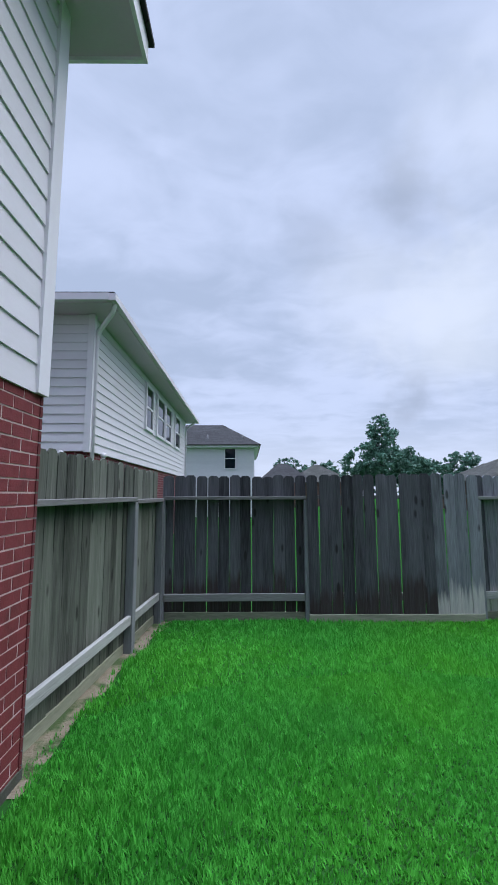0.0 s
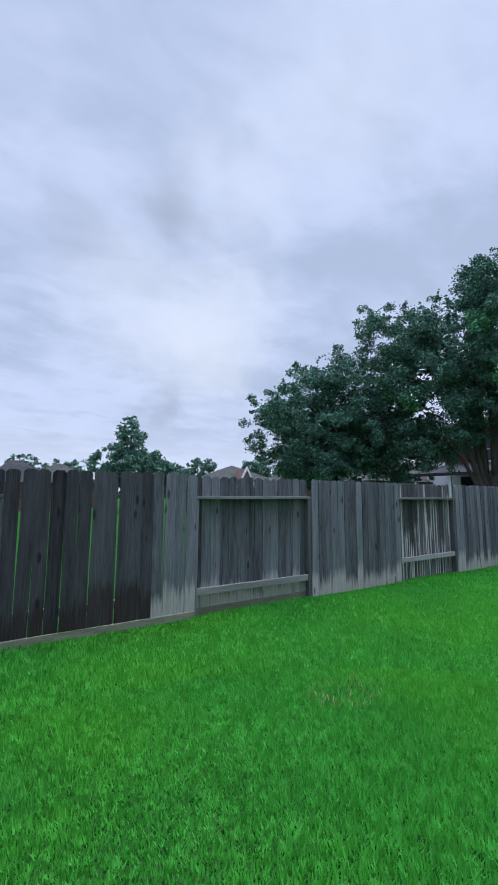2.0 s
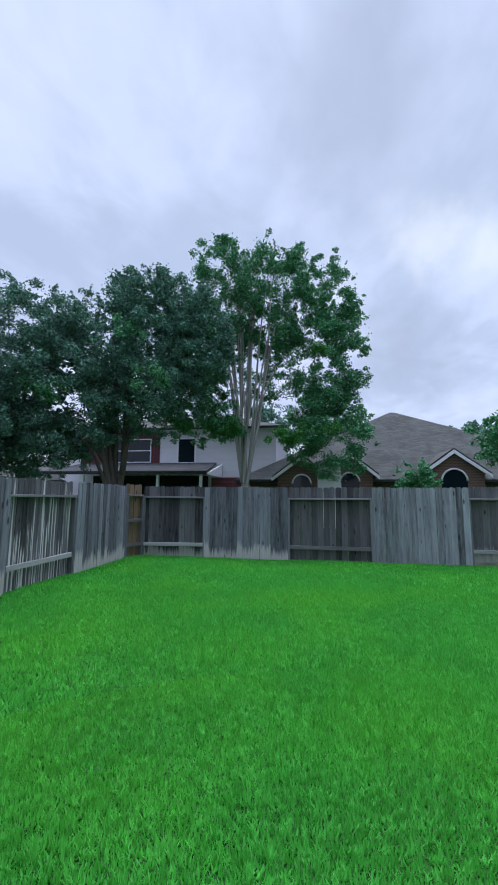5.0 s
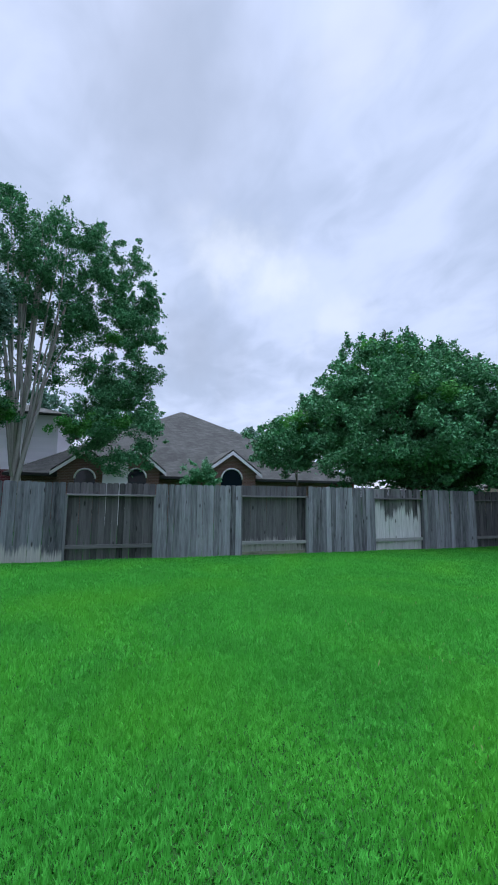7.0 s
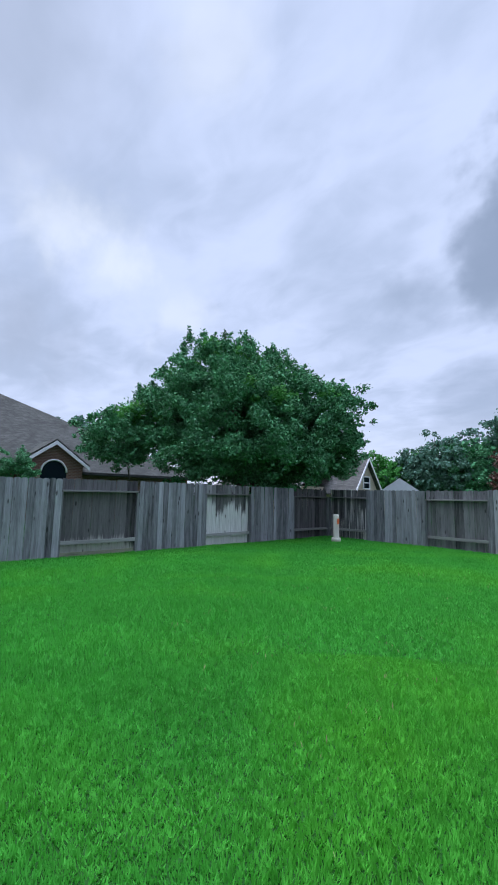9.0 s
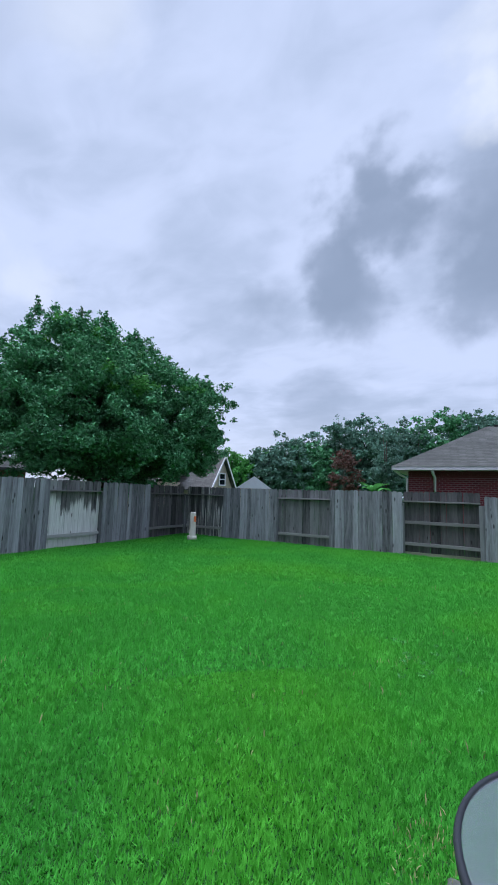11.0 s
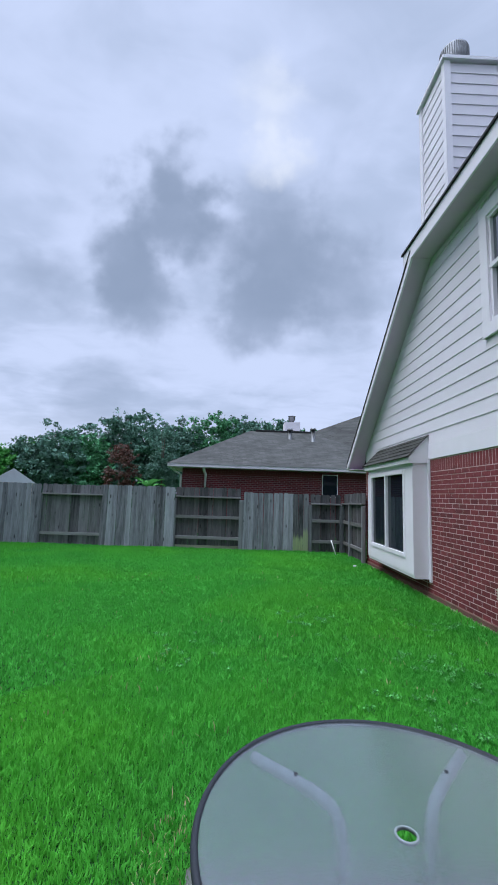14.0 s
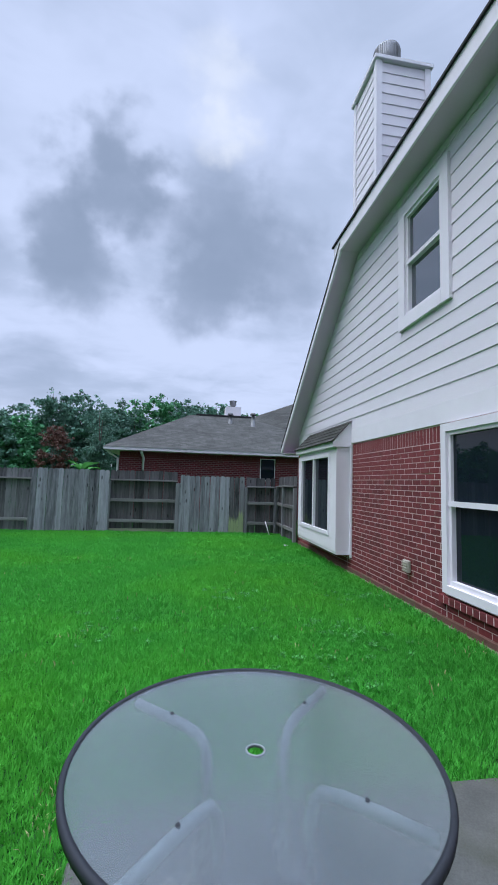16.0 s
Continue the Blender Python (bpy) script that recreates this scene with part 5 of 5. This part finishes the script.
def lumps_in(centre, radii, count, size, seed, bias=0.55):
    """Uneven clumps filling an ellipsoid, more of them near its surface."""
    r = np.random.default_rng(seed)
    out = []
    for _ in range(count):
        d = r.normal(size=3)
        d /= np.linalg.norm(d)
        q = (bias + (1 - bias) * r.uniform()) * r.uniform(0.8, 1.06)
        p = np.array(centre) + d * q * np.array(radii)
        out.append((*p, size * r.uniform(0.6, 1.25)))
    return out


def tree(base, crowns, trunk_r, stems, leaf, bark, label, per, size, seed, gap=-0.2, limb_to=7, flat=0.75, fork=1.2, group="garden trees", shell=0.25, lighter=(), dense=0.0):
    """crowns: (centre, radii, count, lump size) ellipsoids; stems: (lean x, lean y, height)."""
    t = thing("tree", (*base, 0), label, "tree", group)
    inv = Vector((*base, 0))
    lumps = []
    for i, (c, rd, cnt, ls) in enumerate(crowns):
        lumps += lumps_in(c, [1.12 * q for q in rd], int(cnt * 3.2), ls * 0.55, seed * 7 + i)
        lumps += lumps_in(c, [(1.2 if group == "garden trees" else 1.08) * q for q in rd], int(cnt * (2.6 if group == "garden trees" else 1.6)), ls * 0.3, seed * 7 + i + 3, 0.9)
    rs_ = np.random.default_rng(seed + 500)
    tops = sorted(lumps, key=lambda a: -a[2] + 0.6 * rs_.uniform())[: max(6, len(lumps) // 3)]
    for a in list(tops)[:: 2] if group == "garden trees" else []:
        dx, dy = rs_.uniform(-0.12, 0.12, 2)
        q = a[3] * rs_.uniform(0.5, 1.0)
        for j in range(4):
            lumps.append((a[0] + dx * j, a[1] + dy * j, a[2] + a[3] * 0.3 + q * 0.42 * j, q * (0.55 - 0.10 * j)))
    local = [(a[0] - inv.x, a[1] - inv.y, a[2], a[3]) for a in lumps]
    part("crown", leaf_mesh("crown", local, per * (1.4 if group == "garden trees" else 1), size * (0.78 if group == "garden trees" else 1), seed, flat, gap, shell=shell, stray=0.3 if group == "garden trees" else 0.1, far=group != "garden trees"), leaf, t, "dense clumps of small leaves")
    if dense:
        inner = []
        for i, (c, rd, cnt, ls) in enumerate(crowns):
            inner += [(a[0] - inv.x, a[1] - inv.y, a[2], a[3]) for a in lumps_in(c, [0.9 * q for q in rd], int(cnt * dense), ls * 0.9, seed * 13 + i, 0.15)]
        part("inner_foliage", leaf_mesh("inner_foliage", inner, 34 if group == "garden trees" else 9, 0.2 if group == "garden trees" else 0.42, seed + 9, 0.85, -2, 0.7, 0.0, 0.0), leaf, t, "dense shaded leaves inside the crown")
    # sprays in a lighter leaf colour; on the maple they imitate top light
    for i, (c, rd, cnt) in enumerate(lighter):
        spray = [(a[0] - inv.x, a[1] - inv.y, a[2], a[3]) for a in lumps_in(c, rd, cnt, 0.3, seed * 11 + i, 0.2)]
        part("crown", leaf_mesh("crown", spray, per * 1.2, size * 0.85, seed + i, flat, gap, stray=0.4), M_LEAF if leaf is M_LEAF_DARK else M_LEAF_LIGHT, t, "spray of lighter green leaves")
    r = random.Random(seed)
    for k, (lx, ly, h) in enumerate(stems):
        pts, rad = [], []
        for i in range(7):
            f = i / 6
            pts.append((lx * f ** 1.4 + r.uniform(-0.05, 0.05) * h * 0.28, ly * f ** 1.4 + r.uniform(-0.05, 0.05) * h * 0.28, h * f - 0.05))
            rad.append(trunk_r * (1 - 0.82 * f) * (1.25 if i == 0 else 1) * (0.8 if len(stems) > 1 else 1))
        part("trunk", tube(bmesh.new(), pts, rad, 9), bark, t)
        targets = sorted(local, key=lambda a: (a[0] - lx) ** 2 + (a[1] - ly) ** 2)[: limb_to * 3]
        for j in range(min(limb_to, len(targets))):
            a = r.choice(targets)
            f = r.uniform(fork / max(h, 0.1), 0.85) if h > fork else 0.6
            s = Vector((lx * f ** 1.4, ly * f ** 1.4, h * f))
            e = Vector(a[:3])
            if e.z < s.z + 0.2:
                e.z = s.z + 0.4
            mid = s.lerp(e, 0.5) + Vector((0, 0, 0.12 * (e - s).length))
            q0 = trunk_r * (1 - 0.82 * f) * 0.55
            part("limb", tube(bmesh.new(), [s, s.lerp(mid, 0.5), mid, mid.lerp(e, 0.6), e], [q0, q0 * 0.8, q0 * 0.6, q0 * 0.35, q0 * 0.15], 6), bark, t)
    return t


# dark oaks behind the north-east corner
tree((12.6, 13.2), [((12.25, 13.3, 4.5), (2.7, 2.35, 2.4), 50, 0.75), ((12.3, 13.3, 3.0), (2.3, 2.0, 1.1), 16, 0.7), ((13.9, 12.1, 4.3), (1.4, 1.4, 1.6), 16, 0.6)], 0.2, [(0.2, 0.2, 4.0)], M_LEAF_DARK, M_BARK, "dark dense evergreen oak with a rounded crown", 290, 0.125, 21, dense=0.8)
tree((16.6, 8.6), [((15.0, 10.9, 5.9), (2.8, 2.7, 3.3), 58, 0.8), ((15.2, 11.4, 3.6), (2.0, 1.8, 1.3), 16, 0.7), ((17.0, 7.8, 7.3), (2.6, 2.5, 3.1), 62, 0.75), ((17.0, 7.2, 9.5), (1.9, 2.0, 1.5), 22, 0.65), ((17.6, 5.8, 8.0), (1.3, 1.5, 1.9), 20, 0.6)], 0.24,
     [(-0.9, 1.0, 5.2), (0.3, -0.4, 6.5), (0.1, 0.7, 5.5)], M_LEAF_DARK, M_BARK, "large dark oak with feathery branch tips and forked trunk", 240, 0.135, 22, gap=0.0, dense=0.4,
     lighter=[((14.3, 7.3, 7.4), (0.9, 1.5, 0.6), 8), ((14.5, 6.7, 5.6), (0.9, 1.4, 0.5), 8), ((13.3, 9.6, 5.1), (0.9, 1.4, 0.6), 8)])
# tall open tree with pale stems
tree((20.6, 4.2), [((20.4, 5.2, 11.6), (1.6, 1.6, 3.2), 20, 0.85), ((20.8, 2.6, 11.8), (1.7, 1.6, 3.0), 20, 0.85), ((20.6, 6.6, 8.6), (1.8, 1.5, 2.4), 20, 0.8),
     ((20.9, 0.6, 8.0), (1.6, 2.0, 2.9), 26, 0.8), ((20.8, 0.2, 4.6), (1.8, 2.0, 1.8), 28, 0.75), ((21.6, 3.8, 8.0), (0.8, 1.4, 2.4), 12, 0.6), ((20.4, 6.2, 6.2), (0.9, 1.4, 1.0), 12, 0.6), ((21.4, 3.2, 10.4), (0.8, 1.6, 1.6), 10, 0.6), ((19.9, 6.0, 4.9), (1.4, 1.8, 0.8), 14, 0.6), ((20.7, 6.9, 9.6), (1.3, 1.3, 2.6), 18, 0.7), ((20.8, 0.2, 11.5), (1.5, 1.6, 1.9), 18, 0.65), ((20.8, -0.5, 9.4), (1.1, 1.2, 1.5), 14, 0.55), ((20.7, 0.1, 6.6), (1.1, 1.1, 1.3), 14, 0.55)], 0.155,
     [(-0.2, 1.0, 11.5), (0.1, -0.4, 12.5), (0.2, -1.5, 10.5), (-0.2, 0.3, 12.0)], M_LEAF, M_BARK_PALE, "tall open broadleaf tree with several pale stems", 235, 0.138, 23, gap=0.25, limb_to=10, fork=2.0,
     lighter=[((19.3, 7.0, 5.1), (0.6, 1.2, 0.35), 16), ((19.3, 5.0, 4.8), (0.6, 1.3, 0.3), 14), ((19.4, 2.0, 4.2), (0.6, 1.1, 0.5), 14), ((19.4, 0.6, 4.6), (0.6, 1.0, 0.6), 14), ((19.5, 0.8, 8.4), (0.5, 0.8, 0.4), 8)])
# round maple; its lighter leaf sprays paint in the light on its top
tree((14.2, -10.7), [((14.0, -10.4, 4.2), (3.5, 3.9, 2.5), 96, 0.75), ((14.7, -9.5, 6.4), (1.8, 1.9, 1.6), 30, 0.65), ((13.7, -11.2, 6.0), (1.7, 1.9, 1.4), 28, 0.6), ((14.0, -10.6, 2.9), (3.0, 3.0, 0.8), 26, 0.65),
     ((13.4, -12.2, 2.8), (2.3, 2.1, 0.7), 18, 0.6), ((15.7, -8.2, 4.6), (1.6, 1.7, 1.7), 26, 0.6), ((11.8, -13.2, 4.7), (1.6, 1.6, 1.5), 26, 0.6), ((12.6, -12.4, 3.3), (1.9, 1.8, 1.2), 24, 0.65), ((12.0, -13.5, 3.3), (1.4, 1.4, 1.0), 18, 0.55), ((16.5, -6.7, 3.7), (1.6, 1.8, 1.1), 26, 0.6)], 0.16,
     [(0.6, 0.8, 5.5), (-0.8, -0.6, 5.0), (-0.2, 0.9, 5.2), (0.9, -0.8, 4.8)], M_LEAF, M_BARK, "broad round maple, light on its top put into brighter leaves", 215, 0.148, 24, gap=0.15, limb_to=8, dense=0.7,
     lighter=[((14.3, -9.7, 7.0), (1.6, 1.7, 0.9), 22), ((13.4, -11.4, 6.6), (1.4, 1.5, 0.7), 16), ((11.6, -13.2, 5.6), (1.2, 1.2, 0.8), 14), ((15.2, -8.2, 5.6), (1.0, 1.2, 0.8), 14), ((15.6, -6.8, 4.4), (0.9, 1.2, 0.5), 10), ((11.6, -9.6, 5.0), (0.8, 1.8, 0.8), 14)])
# light shrubs over the fence
tree((21.5, -3.9), [((21.5, -3.8, 2.35), (0.8, 1.0, 0.8), 14, 0.4)], 0.06, [(0, 0, 2.0)], M_LEAF, M_BARK, "light green shrub showing above the fence", 330, 0.13, 25, limb_to=4, fork=0.6)
tree((22.2, -9.7), [((22.2, -8.9, 4.3), (0.9, 1.1, 1.0), 12, 0.5)], 0.06, [(0, 0.4, 3.8)], M_LEAF_LIGHT, M_BARK, "small light green tree before the grey roof", 330, 0.14, 26, limb_to=4)
# trees beyond
FAR = [((13.9, 43.0), (13.9, 43.0, 4.3), (4.2, 3.2, 2.5), 44, 1.0, 8.0), ((13.6, 43.2), (13.6, 42.9, 7.8), (1.4, 1.4, 2.0), 10, 0.8, 8.0), ((18.0, 42.5), (18.0, 42.5, 3.4), (2.6, 2.2, 1.7), 18, 0.9, 4.0),
       ((27.5, 54.0), (27.5, 53.5, 4.6), (2.2, 2.2, 2.4), 14, 1.0, 5.0), ((6.0, 62.0), (5.6, 62, 5.2), (2.0, 2.0, 1.8), 12, 0.9, 5.0), ((12.0, 70.0), (12.0, 70, 5.0), (4.0, 2.0, 2.0), 18, 1.0, 5.0),
       ((36.0, 52.0), (36.0, 52, 5.0), (3.0, 3.0, 2.4), 18, 1.1, 5.0), ((31.0, -6.0), (40.0, -1.0, 7.0), (3.0, 3.0, 2.6), 24, 1.0, 6.0), ((42.0, -14.0), (42.0, -14.0, 6.5), (3.0, 3.5, 2.0), 18, 1.0, 6.0), ((41.0, 6.0), (41, 6.0, 7.5), (3, 3, 3), 20, 1.1, 7.0)]
for i, (base, c, rd, cnt, ls, h) in enumerate(FAR):
    base = (c[0], c[1])
    tree(base, [(c, rd, cnt, ls)], 0.22, [(0, 0, h)], M_LEAF_HAZY, M_BARK, "distant green tree above the rooftops", 42, 0.31, 40 + i, dense=0.8, limb_to=4, group="distant trees")
ROW = [(28.0, -36.0, 5.0, 3.6), (25.0, -38.5, 5.6, 3.2), (22.0, -40.0, 6.2, 3.0), (19.6, -40.5, 7.4, 3.0), (17.0, -42.0, 7.0, 3.0), (14.4, -43.0, 9.6, 2.6), (12.0, -43.5, 8.4, 2.8), (9.2, -44.0, 9.0, 2.4),
       (6.8, -44.6, 8.0, 2.6), (4.4, -45.0, 10.0, 2.8), (1.4, -45.0, 9.4, 2.8), (-1.6, -45.0, 9.6, 2.8), (-4.4, -45.0, 8.4, 2.6)]
ROW += [(x - 1.3, y - 6, t_ * 1.12, r_) for x, y, t_, r_ in ROW[1:]]
for i, (x, y, top_z, rad) in enumerate(ROW):
    top_z *= 1.05
    mt = M_LEAF_LIGHT if i in (0, 1, 13) else (M_LEAF_HAZY, M_LEAF_DARK, M_LEAF_HAZY, M_LEAF_HAZY, M_LEAF)[i % 5]
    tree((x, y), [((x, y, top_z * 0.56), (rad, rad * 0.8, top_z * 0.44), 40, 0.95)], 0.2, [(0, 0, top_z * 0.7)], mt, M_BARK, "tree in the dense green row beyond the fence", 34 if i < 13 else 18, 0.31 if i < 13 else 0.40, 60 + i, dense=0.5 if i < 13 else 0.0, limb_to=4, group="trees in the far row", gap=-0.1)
tree((9.2, -26.0), [((9.2, -26.0, 3.0), (1.0, 1.0, 1.6), 16, 0.5)], 0.08, [(0, 0, 3.4)], M_LEAF_RED, M_BARK, "reddish-brown shrub among the green trees", 200, 0.14, 80, limb_to=5)
tree((6.8, -27.0), [((6.8, -27.0, 3.9), (1.0, 1.0, 2.1), 16, 0.55)], 0.1, [(0, 0, 4.6)], M_LEAF_HAZY, M_BARK, "slender green tree beside the brick house", 170, 0.17, 81, limb_to=5)

# banana plant over the south fence
ban = thing("banana_plant", (5.3, -16.4, 0), "banana plant with broad arching green leaves", "plant")
part("stem", tube(bmesh.new(), [(0, 0, 0), (0, 0, 1.0), (0.03, 0, 1.8)], [0.1, 0.08, 0.05], 9), M_LEAF_LIGHT, ban)
for k in range(7):
    a = k * 0.93 + 0.3
    lean, ln = 0.25 + 0.5 * ((k * 37) % 10) / 10, 0.8 + 0.1 * (k % 3)
    bm = bmesh.new()
    rows = []
    for i in range(7):
        f = i / 6
        o, zz = ln * f * math.sin(lean + 0.5 * f), 1.7 + ln * f * math.cos(lean + 0.7 * f)
        hw = 0.15 * math.sin(math.pi * min(0.98, 0.08 + 0.9 * f)) + 0.005
        c, s = math.cos(a), math.sin(a)
        rows.append([bm.verts.new((o * c - s * hw * q, o * s + c * hw * q, zz + 0.04 * abs(q))) for q in (-1, 0, 1)])
    for p0, p1 in zip(rows, rows[1:]):
        for j in range(2):
            bm.faces.new((p0[j], p0[j + 1], p1[j + 1], p1[j]))
    part("leaf", bm, M_LEAF_LIGHT, ban)

# ---- small things on the ground ----
wr = np.random.default_rng(9)
for wx, wy, wn_ in ((-0.2, -4.2, 26), (0.9, -5.6, 18), (0.3, -3.6, 14), (2.2, -4.4, 14), (-0.9, -5.6, 12)):
    spots = [(wx + wr.normal() * 0.28, wy + wr.normal() * 0.28, 0.045, 0.05) for _ in range(wn_)]
    tagged(part("clover", leaf_mesh("clover", spots, 1500, 0.02, int(10 * wx + 100), 0.4, -2, 0.8), M_CLOVER), "low pale green clover weeds in the lawn", "weeds", kind="stuff")

stick = thing("stake", (-1.05, YS + 0.42, 0), "short pale stake leaning on the gate", "stake")
part("shaft", tube(bmesh.new(), [(-0.06, 0.10, 0.0), (0.0, 0.0, 0.22), (0.05, -0.06, 0.41)], [0.013, 0.013, 0.012], 8), M_TRIM, stick)

stone = thing("stone", (-1.08, -10.2, 0), "small white stone lying in the grass", "stone")
sb = bmesh.new()
bmesh.ops.create_icosphere(sb, subdivisions=2, radius=0.035)
for v in sb.verts:
    v.co = Vector((v.co.x * 1.4, v.co.y, v.co.z * 0.6 + 0.035)) * (1 + 0.12 * math.sin(9 * v.co.x + 30 * v.co.y))
part("body", sb, M_TRIM, stone)

# ---- bricks, last ----
def brick_mesh(l, h):
    return mesh_of(box(bmesh.new(), -0.02, 0.007, -l / 2, l / 2, -h / 2, h / 2, bevel=0.0018), "brick")


FULL, HALF, SOLDIER = brick_mesh(0.194, 0.066), brick_mesh(0.090, 0.066), brick_mesh(0.061, 0.20)
for me in (FULL, HALF, SOLDIER):
    me.materials.append(M_BRICK)
FX = -0.0155  # brick backs sit in the mortar
rest = bmesh.new()
count = 0
rb_ = random.Random(3)


def brick(me, y, z, near):
    global count
    if near and count < 300:
        count += 1
        part("brick", me, None, brick_wall, at=pose(FX + rb_.uniform(-0.0015, 0.0015), y + 4.0, z, 0, 0, rb_.uniform(-0.4, 0.4)))
    else:
        l, h = {FULL: (0.194, 0.066), HALF: (0.090, 0.066), SOLDIER: (0.061, 0.20)}[me]
        o = rb_.uniform(-0.0015, 0.0015)
        n0 = len(rest.verts)
        vs = [rest.verts.new((FX + o + dx, y + 4.0 + sy * l / 2, z + sz * h / 2)) for dx in (-0.02, 0.007) for sy, sz in ((-1, -1), (1, -1), (1, 1), (-1, 1))]
        rest.faces.new(vs[4:])
        for k in range(4):
            rest.faces.new((vs[k], vs[(k + 1) % 4], vs[4 + (k + 1) % 4], vs[4 + k]))


ROWH = 0.0765
for lo, hi, ztop, near in ((W2[0] - 3.0, W2[0], 2.14, True), (Y0, W2[0] - 3.0, 2.14, False), (W2[0], W2[1], 0.24, True), (W2[1], 0.3, 2.14, False), (0.3, Y1 - 0.002, 2.22, False)):
    row, z = 0, 0.0383
    while z + 0.035 < ztop:
        y = hi - 0.002
        first = row % 2 == 1
        while y > lo + 0.09:
            l = 0.092 if first or y - lo < 0.205 else 0.196
            first = False
            yc = y - l / 2
            inbay = BAY[0] - 0.02 < yc < BAY[1] + 0.02 and z > BAY[2] - 0.03
            if not inbay:
                brick(FULL if l > 0.1 else HALF, yc, z, near and yc > -7.2)
            y -= l + 0.0105
        row, z = row + 1, z + ROWH
    if 1 < ztop < 2.2:
        y = hi - 0.04
        while y > lo + 0.03:
            if not (BAY[0] - 0.02 < y < BAY[1] + 0.02):
                brick(SOLDIER, y, z - ROWH + 0.0315 + 0.0135 + 0.10, False)
            y -= 0.0745
tagged(part("bricks", rest, M_BRICK, brick_wall), kind="stuff")
# the north return of the brick, at the corner
ret = bmesh.new()
row, z = 0, 0.0383
while z < 2.19:
    box(ret, WX - 0.32, WX - 0.003, Y1 - 0.02, Y1 + 0.008, z - 0.033, z + 0.033)
    z += ROWH
bmesh.ops.transform(ret, matrix=HB, verts=ret.verts)
tagged(part("bricks", ret, M_BRICK, brick_wall), kind="stuff")
